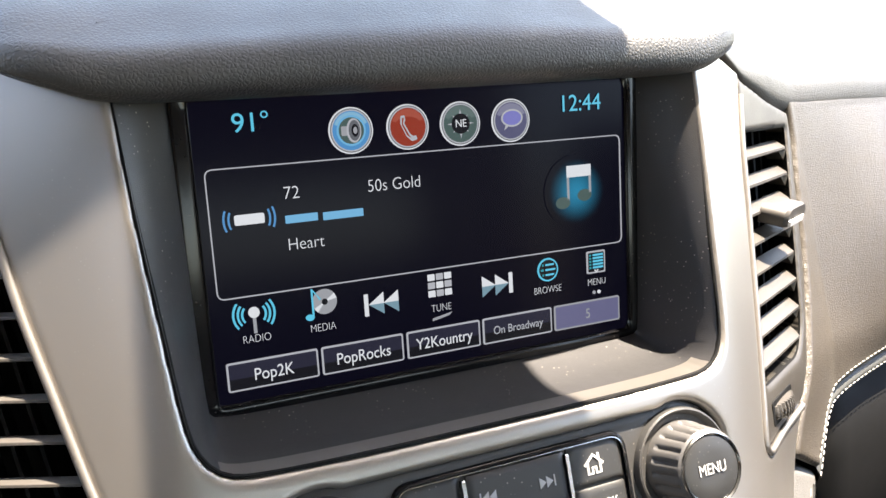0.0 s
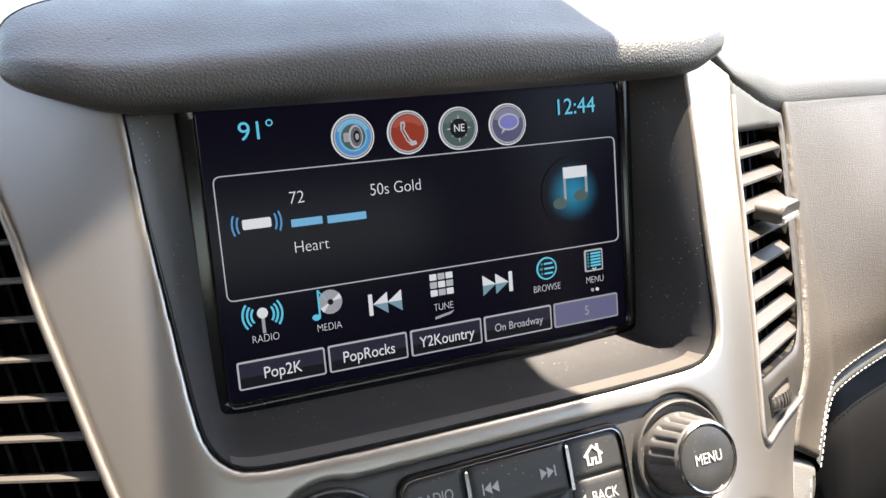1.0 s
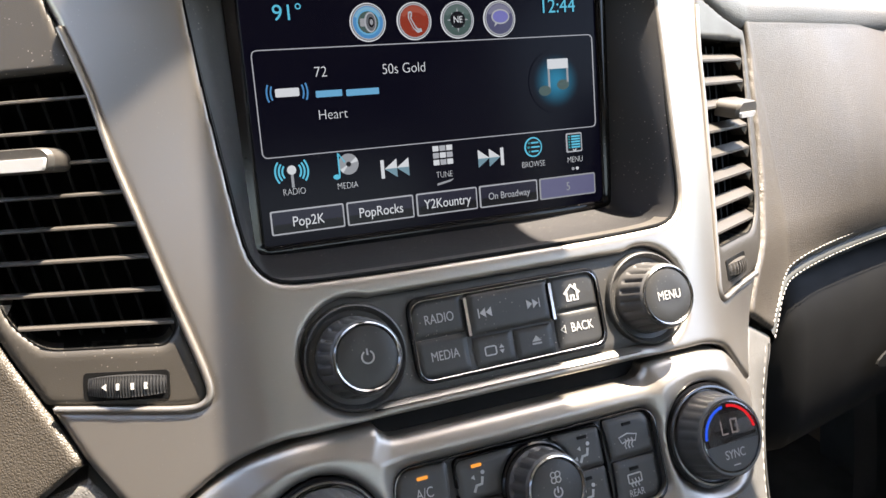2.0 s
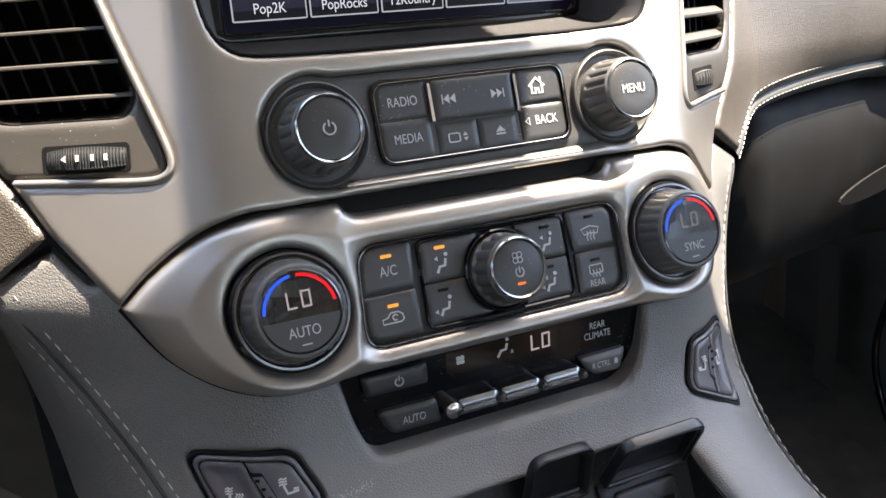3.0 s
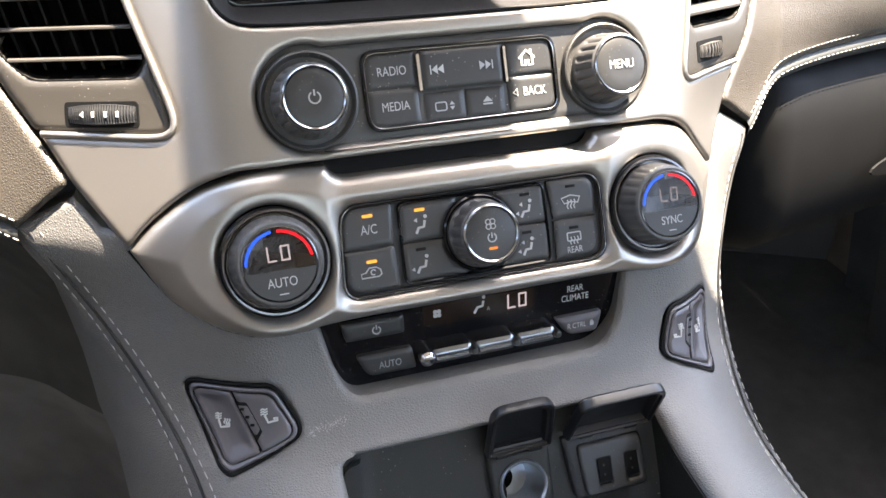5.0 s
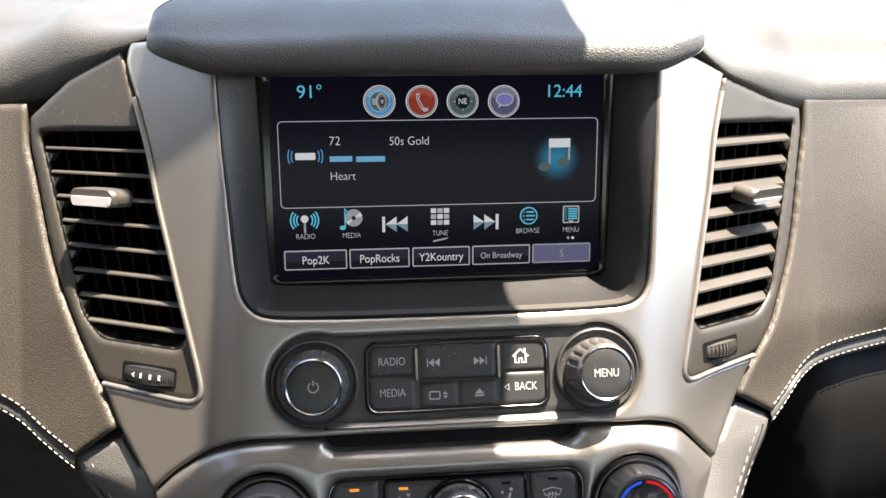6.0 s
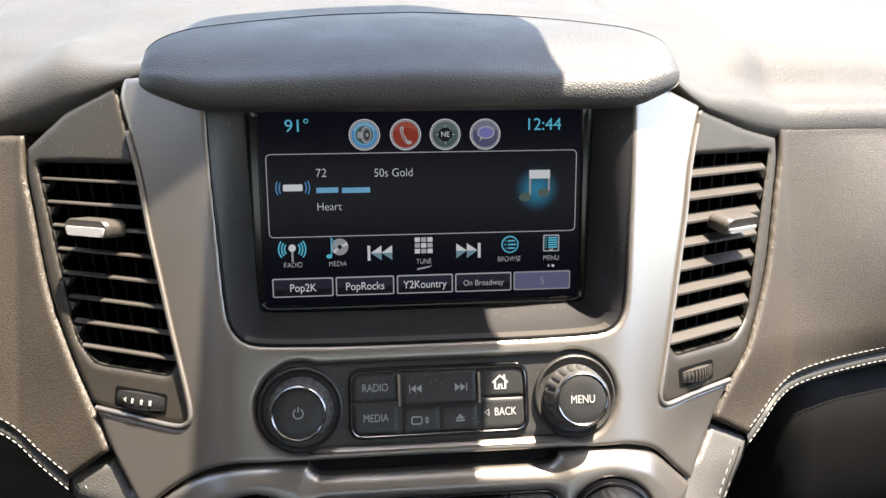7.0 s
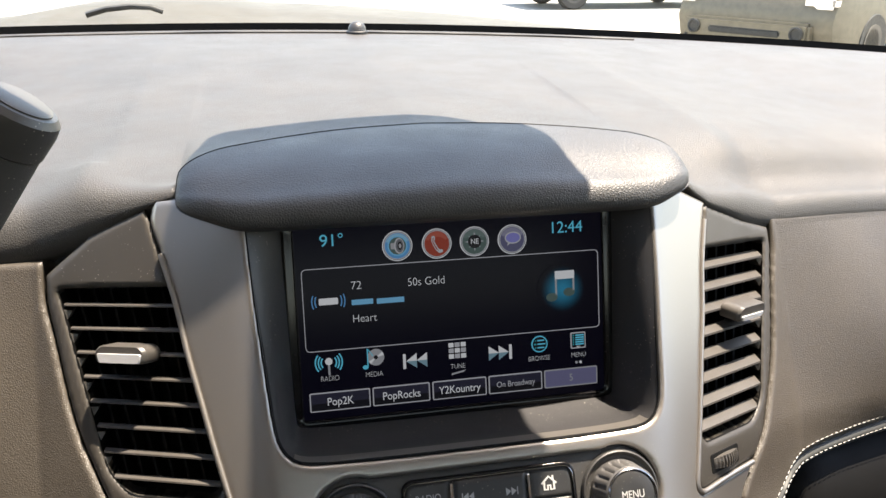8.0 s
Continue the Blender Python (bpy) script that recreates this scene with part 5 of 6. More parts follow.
plate("chrome_plate", CLIM, SILVER, clim, holes=[BTN_O] + [circle(cx, cz, 0.0243, 48) for cx, cz in DIALS], h=0.00125, off=0.0006, r=0.0030, depth=0.012, shape=clim_shape)
# black tubes stand for the shade in the groove below the plate
for gl in (lowh, narrowed(mirrored(lowh))):
    gp = [(x, z - 0.0004) for x, z in gl if z > -0.1955]
    tube("shadow_gap", [(x, float(console_surface(x, z)) - 0.0004, z) for x, z in gp], 0.0014, GAP, clim)
plate("button_base", BTN_O, MATT, clim, h=0.002, off=-0.0022, r=0.0008, depth=0.003)
tube("base_edge", [(x, float(S(x, z)) - 0.0004, z) for x, z in BTN_O], 0.0006, GUN, clim, n=6, closed=True)


def led(parent, x, z, on, off=0.0004):
    return slab("indicator", rect(-0.0024, 0.0024, -0.0007, 0.0007, 0.0003), LED if on else GAP, parent, frame_on(x, z, off), h=0.0002, bevel=0.0001)


LED = glow("amber_led", (1.0, 0.36, 0.06), 1.5)
b_ac = key("ac_button", rounded([(-0.0655, -0.1622), (-0.0412, -0.1622), (-0.0400, -0.1440), (-0.0635, -0.1440)], [0.001, 0.001, 0.002, 0.007]), clim)
mark("A/C", -0.0522, -0.1540, 0.0062, b_ac, 0.0003, GREYT)
led(b_ac, -0.0522, -0.1478, True)
b_rec = key("recirculation_button", rounded([(-0.0650, -0.1818), (-0.0408, -0.1818), (-0.0412, -0.1632), (-0.0655, -0.1632)], [0.007, 0.001, 0.001, 0.001]), clim)
led(b_rec, -0.0530, -0.1680, True)
stroke("car_outline", [(-0.0048, -0.0018), (-0.0048, 0.0002), (-0.0026, 0.0006), (-0.0008, 0.0026), (0.0026, 0.0026), (0.0044, 0.0014), (0.0048, -0.0008), (0.0034, -0.0018)], 0.0003, b_rec, -0.0538, -0.1732, 0.0003, GREYT, closed=True)
stroke("car_arrow", arc(0.0012, 30, 300, 10, 0.001, 0.0004), 0.0003, b_rec, -0.0538, -0.1732, 0.0003, GREYT)


def person_icon(parent, x, z, head=True, feet=True, screen_=False):
    """A seated air-flow sign drawn as plain strokes."""
    stroke("flow_bend", [(-0.0028, -0.0036), (-0.0014, -0.0010), (0.0012, -0.0008), (0.0020, 0.0022)], 0.0006, parent, x, z, 0.0003, GREYT)
    icon("flow_dot", circle(0.0024, 0.0040, 0.0009, 12), parent, x, z, 0.0003, GREYT)
    if head:
        icon("flow_arrow", [(-0.0034, 0.0026), (-0.0018, 0.0016), (-0.0018, 0.0036)], parent, x, z, 0.0003, GREYT)
    if feet:
        icon("flow_arrow", [(-0.0056, -0.0016), (-0.0040, -0.0026), (-0.0040, -0.0006)], parent, x, z, 0.0003, GREYT)


MODE = rounded([(-0.0385, -0.1815), (0.0370, -0.1812), (0.0370, -0.1440), (-0.0375, -0.1440)], 0.004, 6)
plate("mode_frame", MODE, GLOSS, clim, holes=[rounded([(-0.0375, -0.1805), (0.0360, -0.1802), (0.0360, -0.1450), (-0.0365, -0.1450)], 0.0035, 6)], h=0.0007, off=0.0006, r=0.0006, depth=0.003)
for (x0, x1, z0, z1, head, feet, on, lx) in ((-0.0368, -0.0006, -0.1622, -0.1453, True, False, True, -0.0272), (-0.0372, -0.0006, -0.1802, -0.1630, False, True, False, -0.0290), (0.0000, 0.0358, -0.1622, -0.1453, True, True, False, 0.0262), (0.0000, 0.0358, -0.1800, -0.1630, True, True, False, 0.0250)):
    b = plate("mode_button", rect(x0, x1, z0, z1, 0.0012), BUTTON, clim, holes=[circle(0.0015, -0.1628, 0.0188, 40)], h=0.0014, off=0.0, r=0.0007, depth=0.004)
    person_icon(b, lx, (z0 + z1) / 2 - 0.0016, head, feet)
    led(b, lx, z1 - 0.0030, on)
b_def = key("defrost_button", rounded([(0.0402, -0.1622), (0.0632, -0.1622), (0.0635, -0.1437), (0.0385, -0.1440)], [0.001, 0.001, 0.007, 0.002]), clim)
stroke("glass_icon", [(-0.0036, -0.0004), (-0.0050, 0.0024), (0, 0.0036), (0.0050, 0.0024), (0.0036, -0.0004), (0, 0.0004)], 0.0003, b_def, 0.0503, -0.1552, 0.0003, GREYT, closed=True)
for dx in (-0.0018, 0, 0.0018):
    stroke("heat_wave", [(dx, 0.0014), (dx + 0.0005, 0.0), (dx - 0.0005, -0.0018), (dx, -0.0032)], 0.00028, b_def, 0.0503, -0.1552, 0.0003, GREYT)
led(b_def, 0.0508, -0.1475, False)
b_rdef = key("rear_defrost_button", rounded([(0.0396, -0.1815), (0.0632, -0.1815), (0.0634, -0.1632), (0.0402, -0.1632)], [0.001, 0.007, 0.001, 0.001]), clim)
stroke("rear_glass", rect(-0.0036, 0.0036, -0.0006, 0.0034, 0.0006), 0.0003, b_rdef, 0.0498, -0.1728, 0.0003, GREYT, closed=True)
for dx in (-0.0018, 0, 0.0018):
    stroke("heat_wave", [(dx, 0.0014), (dx + 0.0005, 0.0), (dx - 0.0005, -0.0014), (dx, -0.0024)], 0.00028, b_rdef, 0.0498, -0.1728, 0.0003, GREYT)
mark("REAR", 0.0495, -0.1778, 0.0046, b_rdef, 0.0003, GREYT)
led(b_rdef, 0.0502, -0.1672, False)

# fan knob
m = frame_on(0.0015, -0.1628, -0.002)
turned("knob_seat", [(0.0186, -0.002), (0.0186, 0.0022), (0.0178, 0.0028), (0.0170, 0.0020), (0.0168, 0.0)], GLOSS, clim, m, n=48)
fan = turned("fan_knob", [(0.0166, 0.0), (0.0164, 0.0040), (0.0156, 0.0052, 1), (0.0150, 0.0140, 1), (0.0146, 0.0160), (0.0138, 0.0168), (0.0132, 0.0166)], KNOB, clim, m, n=112, rib=0.0010, ribs=16)
turned("chrome_ring", [(0.0139, 0.0162), (0.0137, 0.0174), (0.0130, 0.0180), (0.0122, 0.0174), (0.0121, 0.0164)], RING, fan, Matrix.Identity(4), n=56)
turned("cap", [(0.0123, 0.0162), (0.0121, 0.0170), (0.0116, 0.0172), (0.001, 0.0171)], BUTTON, fan, Matrix.Identity(4), n=48)
for i in range(4):
    a = radians(45 + 90 * i)
    ob = line_on("fan_blade", circle(0.0016 * math.cos(a), 0.0045 + 0.0016 * math.sin(a), 0.0012, 14), 0.00022, GREYT, closed=True)
    ob.parent = fan
    put(ob, Matrix.Translation((0, 0, 0.0175)))
for pts in (arc(0.0020, 120, 420, 18, 0, -0.0018), [(0, 0.0006), (0, -0.0020)]):
    ob = line_on("power_sign", pts, 0.0003, GREYT)
    ob.parent = fan
    put(ob, Matrix.Translation((0, 0, 0.0175)))
slab("indicator", rect(-0.0020, 0.0020, -0.0006, 0.0006, 0.0003), glow("orange_led", (1.0, 0.22, 0.05), 1.3), fan, Matrix.Translation((0.0, -0.0068, 0.0172)), h=0.0002, bevel=0.0001)

# temperature dials
D_BLUE, D_RED, D_DIG = glow("dial_blue", (0.02, 0.12, 0.95), 1.2), glow("dial_red", (0.95, 0.02, 0.03), 1.2), glow("dial_digit", (0.66, 0.54, 0.54), 0.75)
AMBER = material("smoked_window", (0.020, 0.012, 0.008), 0.12)


def dial(cx, cz, word, lit):
    m = frame_on(0, cz, -0.002)
    m.translation = m.translation + Vector((cx, float(S(cx, cz) - S(0, cz)), 0))
    turned("dial_well", [(0.0250, -0.004), (0.0250, 0.0035), (0.0240, 0.0052), (0.0228, 0.0052), (0.0222, 0.0036), (0.0218, 0.0)], GLOSS, clim, m, n=64)
    turned("chrome_ring", [(0.0239, 0.0040), (0.0239, 0.0060), (0.0235, 0.0067), (0.0226, 0.0068), (0.0219, 0.0060), (0.0217, 0.0040)], GUN, clim, m, n=64)
    d = turned("temperature_dial", [(0.0209, 0.0), (0.0208, 0.0066), (0.0204, 0.0080, 1), (0.0193, 0.0165, 1), (0.0186, 0.0184), (0.0176, 0.0193), (0.0162, 0.0191)], KNOB, clim, m, n=162, rib=0.0006, ribs=27)
    turned("face_rim", [(0.0166, 0.0183), (0.0165, 0.0195), (0.0159, 0.0198), (0.0156, 0.0189)], GUN, d, Matrix.Identity(4), n=56)
    z = 0.0189

    def face(name, pts, mat, zz, thick=0.0008):
        p = list(pts)
        n = len(p)
        verts = [(a, b, zz) for a, b in p] + [(a, b, zz - thick) for a, b in p]
        faces = [tuple(range(n))] + [(i, i + n, (i + 1) % n + n, (i + 1) % n) for i in range(n)]
        return link_mesh(name, verts, faces, mat, d, smooth=False)

    face("display_window", [(a, b - 0.0012) if b < 0.001 else (a, b) for a, b in arc(0.0157, -6, 186, 32)], AMBER, z + 0.0002)
    face("lower_key", arc(0.0156, -170, -10, 28), BUTTON, z + 0.0005)
    face("cold_arc", band(0.0136, 0.0149, 176, 98, 14), D_BLUE, z + 0.0004)
    face("hot_arc", band(0.0136, 0.0149, 88, 8, 14), D_RED, z + 0.0004)
    w = 0.00036
    for pts in ([(-0.0046, 0.0076), (-0.0046, 0.0016), (-0.0014, 0.0016)], [(0.0012, 0.0016), (0.0012, 0.0076), (0.0045, 0.0076), (0.0045, 0.0016), (0.0012, 0.0016)]):
        for (ax, ay), (bx, by) in zip(pts[:-1], pts[1:]):
            face("digit_bar", rect(min(ax, bx) - w, max(ax, bx) + w, min(ay, by) - w, max(ay, by) + w, 0.0002, 2), lit, z + 0.0004, 0.0003)
    text(word, 0.0058, GREYT, d, Matrix.Translation((0, -0.0080, z + 0.0007)), sx=0.80)
    face("mark", rect(-0.0020, 0.0020, -0.0132, -0.0127, 0.0001), GREYT, z + 0.0006, 0.0003)


dial(*DIALS[0], "AUTO", D_DIG)
dial(*DIALS[1], "SYNC", glow("dial_digit_dim", (0.60, 0.50, 0.50), 0.40))

# ---- rear climate panel ----
rear = thing("rear_climate_panel", "gloss black rear climate panel with push buttons", "control panel")
YR = -0.0735


def flat_y(x, z):
    return YR + 0 * np.asarray(x, float)


plate("panel", rounded([(-0.0860, -0.184), (-0.0770, -0.2245), (-0.0690, -0.2370), (0.0660, -0.2360), (0.0760, -0.2260), (0.0840, -0.184)], [0.003, 0.012, 0.014, 0.012, 0.012, 0.003], 6), GLOSS, rear, h=0.004, base=flat_y, r=0.001, depth=0.006)


def rkey(name, outline, off, mat=BUTTON):
    return plate(name, outline, mat, rear, h=0.0015, base=flat_y, off=off, r=0.0014, depth=off + 0.002)


def rmark(w, x, z, size, parent, off, mat=GREYT, sx=0.78):
    return text(w, size, mat, parent, frame_on(x, z, off, flat_y), sx=sx)


k1 = rkey("power_button", rounded([(-0.0685, -0.2070), (-0.0395, -0.2070), (-0.0395, -0.1975), (-0.0700, -0.1975)], 0.0012), 0.0045)
for pts in (arc(0.0019, 120, 420, 18), [(0, 0.0004), (0, 0.0028)]):
    stroke("power_sign", pts, 0.0003, k1, -0.0535, -0.2026, 0.0049, GREYT, base=flat_y)
k2 = rkey("auto_button", rounded([(-0.0590, -0.2270), (-0.0345, -0.2270), (-0.0365, -0.2155), (-0.0645, -0.2155)], [0.004, 0.0012, 0.0012, 0.003]), 0.0045)
rmark("AUTO", -0.0480, -0.2215, 0.0052, k2, 0.0049)
k3 = rkey("lock_button", rounded([(0.0475, -0.2260), (0.0640, -0.2265), (0.0670, -0.2155), (0.0405, -0.2158)], [0.004, 0.003, 0.001, 0.001]), 0.0045, SEATSW)
rmark("R CTRL", 0.0518, -0.2208, 0.0042, k3, 0.0049, WHITE)
icon("lock_body", rect(-0.0010, 0.0010, -0.0014, 0.0006, 0.0002), k3, 0.0605, -0.2208, 0.0049, base=flat_y)
stroke("lock_bow", arc(0.0007, 0, 180, 8, 0, 0.0006), 0.0002, k3, 0.0605, -0.2208, 0.0049, base=flat_y)
# three chrome rocker keys in a row
for i, x0 in enumerate((-0.0270, -0.0045, 0.0180)):
    rk = rkey("rocker_key", rect(x0, x0 + 0.0205, -0.2255, -0.2180, 0.0015), 0.0075, ROCK)
    slab("chrome_strip", rect(-0.0085, 0.0085, -0.0007, 0.0007, 0.0005), SATIN, rk, frame_on(x0 + 0.0102, -0.2225, 0.0074, flat_y), h=0.0007)
for x in (-0.0298, -0.0058, 0.0168, 0.0395):
    big = x < -0.02
    turned("chrome_stud" if big else "divider", [(0.0040 if big else 0.0022, 0.0), (0.0038 if big else 0.0021, 0.0076), (0.0026 if big else 0.0016, 0.0090), (0.0010, 0.0094)], CHROME if big else BUTTON, rear, frame_on(x, -0.2218, 0.0, flat_y), n=24)
slab("display_window", rect(-0.0290, 0.0300, -0.0055, 0.0055, 0.0008), AMBER, rear, frame_on(0.0, -0.2025, 0.0, flat_y), h=0.0003, bevel=0.0002)
for i in range(4):
    a = radians(45 + 90 * i)
    icon("fan_blade", circle(0.0014 * math.cos(a), 0.0014 * math.sin(a), 0.0011, 10), rear, -0.0218, -0.2018, 0.0006, WHITE, flat_y)
stroke("flow_bend", [(-0.0030, -0.0036), (-0.0012, -0.0006), (0.0014, -0.0004), (0.0020, 0.0024)], 0.0006, rear, 0.0005, -0.2018, 0.0006, WHITE, base=flat_y)
icon("flow_dot", circle(0.0022, 0.0044, 0.0009, 12), rear, 0.0005, -0.2018, 0.0006, WHITE, flat_y)
rmark("A", 0.0050, -0.2040, 0.0032, rear, 0.0006, WHITE)
for cx, segs in ((0.0175, [(-0.0018, 0.0034, -0.0018, -0.0034), (-0.0018, -0.0034, 0.0018, -0.0034)]), (0.0235, [(-0.0018, 0.0034, -0.0018, -0.0034), (-0.0018, -0.0034, 0.0018, -0.0034), (0.0018, -0.0034, 0.0018, 0.0034), (-0.0018, 0.0034, 0.0018, 0.0034)])):
    for ax, ay, bx, by in segs:
        icon("digit_bar", rect(min(ax, bx) - 0.0004, max(ax, bx) + 0.0004, min(ay, by) - 0.0004, max(ay, by) + 0.0004, 0.0001, 2), rear, cx, -0.2025, 0.0006, D_DIG, flat_y)
rmark("REAR", 0.0530, -0.2020, 0.0050, rear, 0.0003, WHITE)
rmark("CLIMATE", 0.0530, -0.2070, 0.0050, rear, 0.0003, WHITE)

# ---- seat heater switches ----
def seat_switch(side):
    def mx(p):
        p = np.array(p, float)
        return p if side < 0 else seat_right(p)
    base = console_surface
    sw = thing("seat_switch", "dark grey two-part seat heating switch set in the leather", "switch", "seat switches")
    c = SEAT_L.mean(0)

    def grown(k):
        d = SEAT_L - c
        return c + d * (1 + k / np.linalg.norm(d, axis=1))[:, None]
    plate("surround", mx(grown(0.0012)), GAP, sw, holes=[mx(grown(-0.0004))], h=0.0008, off=0.0014, r=0.0006, depth=0.005, base=base)
    plate("well", mx(grown(0.0005)), GAP, sw, h=0.002, off=-0.0012, r=0.0003, depth=0.002, base=base)
    plate("rim", mx(grown(-0.0009)), SEATSW, sw, holes=[mx(grown(-0.0030))], h=0.0007, off=0.0022, r=0.0010, depth=0.004, base=base)
    inner = grown(-0.0037)
    # the two rockers, parted by a slanting joint
    a, b = np.array((-0.1245, -0.2185)), np.array((-0.1140, -0.2475))
    nrm = np.array([-(b - a)[1], (b - a)[0]]) / np.linalg.norm(b - a)

    def clipped(poly, s):
        out = []
        for i in range(len(poly)):
            p, q = poly[i], poly[(i + 1) % len(poly)]
            dp, dq = s * np.dot(p - a, nrm) - 0.0005, s * np.dot(q - a, nrm) - 0.0005
            if dp >= 0:
                out.append(p)
            if dp * dq < 0:
                out.append(p + (q - p) * dp / (dp - dq))
        return np.array(out)
    for s in (1, -1):
        poly = clipped(inner, s)
        if len(poly) < 3:
            continue
        lefty = poly[:, 0].mean() < -0.122

        def dish(x, z, d, lefty=lefty):
            return -0.0022 * np.clip((d - 0.0015) / 0.004, 0, 1) if lefty else 0 * x
        rk = plate("rocker", mx(poly), SEATSW, sw, h=0.0012, off=0.0022, r=0.0008, depth=0.004, base=base, shape=dish)
    strip = rounded([(-0.1228, -0.2250), (-0.1178, -0.2250), (-0.1128, -0.2375), (-0.1158, -0.2415)], 0.0006)
    plate("lamp_edge", mx(strip), GAP, sw, h=0.001, off=0.0026, r=0.0003, depth=0.002, base=base)
    d = strip - strip.mean(0)
    st = plate("lamp_strip", mx(strip.mean(0) + d * 0.80), SEATSW, sw, h=0.001, off=0.0030, r=0.0004, depth=0.002, base=base)
    for k in (0.25, 0.5, 0.75):
        x, z = -0.1203 + 0.0062 * k, -0.2250 - 0.0140 * k
        slab("lamp", rect(-0.0009, 0.0009, -0.0006, 0.0006, 0.0002), GAP, st, frame_on(float(mx([(x, z)])[0][0]), z, 0.0031, base), h=0.0001, bevel=0.00005)
    for (x, z), k in (((-0.1285, -0.2350), 1), ((-0.1075, -0.2320), 0)):
        xx = float(mx([(x, z)])[0][0])
        off = 0.0006 if k else 0.0026
        flip = 1 if side < 0 else -1
        stroke("seat_sign", [(flip * -0.0028, 0.0006), (flip * -0.0014, -0.0028), (flip * 0.0030, -0.0020), (flip * 0.0030, -0.0010), (flip * 0.0010, -0.0012)], 0.00048, sw, xx, z, off, base=base)
        for i in range(3):
            stroke("heat_sign", [(flip * -0.0046, 0.0008 + 0.0011 * i), (flip * -0.0036, 0.0014 + 0.0011 * i), (flip * -0.0026, 0.0008 + 0.0011 * i), (flip * -0.0014, 0.0014 + 0.0011 * i)], 0.00034, sw, xx, z, off, base=base)
        if k:
            for i in range(3):
                stroke("heat_sign", [(flip * (0.0002 + 0.0012 * i), 0.0014), (flip * (0.0006 + 0.0012 * i), 0.0006), (flip * (0.0000 + 0.0012 * i), -0.0002), (flip * (0.0004 + 0.0012 * i), -0.0010)], 0.0003, sw, xx, z, off, base=base)
    return sw


seat_switch(-1)
seat_switch(1)


# ---- outlets in the bin's back wall ----
def tray_lid(parent, w, h, m, label):
    """An open lid: a shallow tray with rounded corners, its hollow towards the viewer."""
    o = rounded([(-w / 2, 0), (w / 2, 0), (w / 2 - 0.001, h), (-w / 2 + 0.001, h)], [0.001, 0.001, 0.008, 0.008], 6)
    c = o.mean(0)

    def ring(k, z):
        d = o - c
        return [(*(c + q * (1 - k / np.linalg.norm(q))), z) for q in d]
    ob = loft("lid", [ring(0.005, -0.0052), ring(0.0016, -0.0050), ring(0.0003, -0.0040), ring(0.0, -0.0020), ring(0.0002, 0.0006), ring(0.0009, 0.0012), ring(0.0022, 0.0012), ring(0.0027, 0.0006), ring(0.0029, 0.0), ring(0.0042, -0.0002), ring(0.0046, -0.0010), ring(0.0056, -0.0036), ring(0.0075, -0.0040)], LID, parent, closed=True, cap=True, label=label, sharp=28)
    for cx in (-0.26 * w, 0.26 * w):
        turned("hinge_knuckle", [(0.0014, -0.0032), (0.0019, -0.0030), (0.0019, 0.0030), (0.0014, 0.0032)], LID, parent, m @ Matrix.Translation((cx, -0.0006, -0.0005)) @ Matrix.Rotation(radians(90), 4, "Y"), n=14)
    return put(ob, m)


def lid_frame(x, y0, z0, y1, z1):
    u = Vector((0, y1 - y0, z1 - z0)).normalized()
    r = Vector((1, 0, 0))
    m = Matrix((r, u, r.cross(u))).transposed().to_4x4()
    m.translation = Vector((x, y0, z0))
    return m


sock = thing("power_outlet", "round metal power outlet with its black lid open", "power outlet")
PLATE = rounded([(-0.0085, -0.3020), (-0.0040, -0.3035), (-0.0025, -0.3015), (0.0160, -0.3015), (0.0175, -0.3035), (0.0225, -0.3025), (0.0240, -0.2705), (-0.0090, -0.2705)], [0.002, 0.001, 0.001, 0.001, 0.001, 0.003, 0.002, 0.002], 4)
SC = (0.0075, -0.2878)
plate("plate", PLATE, BIN, sock, holes=[circle(*SC, 0.0112, 40)], h=0.0014, off=0.0045, r=0.0012, depth=0.006, base=bin_back)
ms = frame_on(*SC, 0.0, bin_back)
rim = [[(r * math.cos(q), r * math.sin(q), z) for q in np.linspace(0, 2 * math.pi, 44, endpoint=False)] for r, z in ((0.0128, 0.0035), (0.0128, 0.0052), (0.0121, 0.0059), (0.0114, 0.0056), (0.0109, 0.0042))]
put(loft("metal_rim", rim, METAL, sock, closed=True, sharp=50), ms)
rings = [[(r * math.cos(a), r * math.sin(a), z) for a in np.linspace(0, 2 * math.pi, 40, endpoint=False)] for r, z in ((0.0108, 0.0045), (0.0106, 0.0), (0.0103, -0.019), (0.0005, -0.0195))]
put(loft("socket_tube", rings, METAL, sock, closed=True), ms)
slab("contact", np.array(circle(0, 0, 1, 24)) * [0.0075, 0.0060], GAP, sock, ms @ Matrix.Translation((-0.0098, -0.0025, -0.0080)) @ Matrix.Rotation(radians(90), 4, "Y"), h=0.0022)
# black disc stands for the shaded depth at the tube's end
slab("socket_floor_shade", circle(-0.0035, 0, 0.0060, 32), GAP, sock, ms @ Matrix.Translation((0, 0, -0.0186)), h=0.0008)
slab("hinge", rect(-0.0150, 0.0120, -0.0018, 0.0018, 0.0006), MATT, sock, frame_on(0.0085, -0.2690, 0.0, bin_back), h=0.0075, bevel=0.0010)
tray_lid(sock, 0.0345, 0.0315, lid_frame(0.0072, -0.1045, -0.2690, -0.1135, -0.2385), "black plastic flip lid standing open")

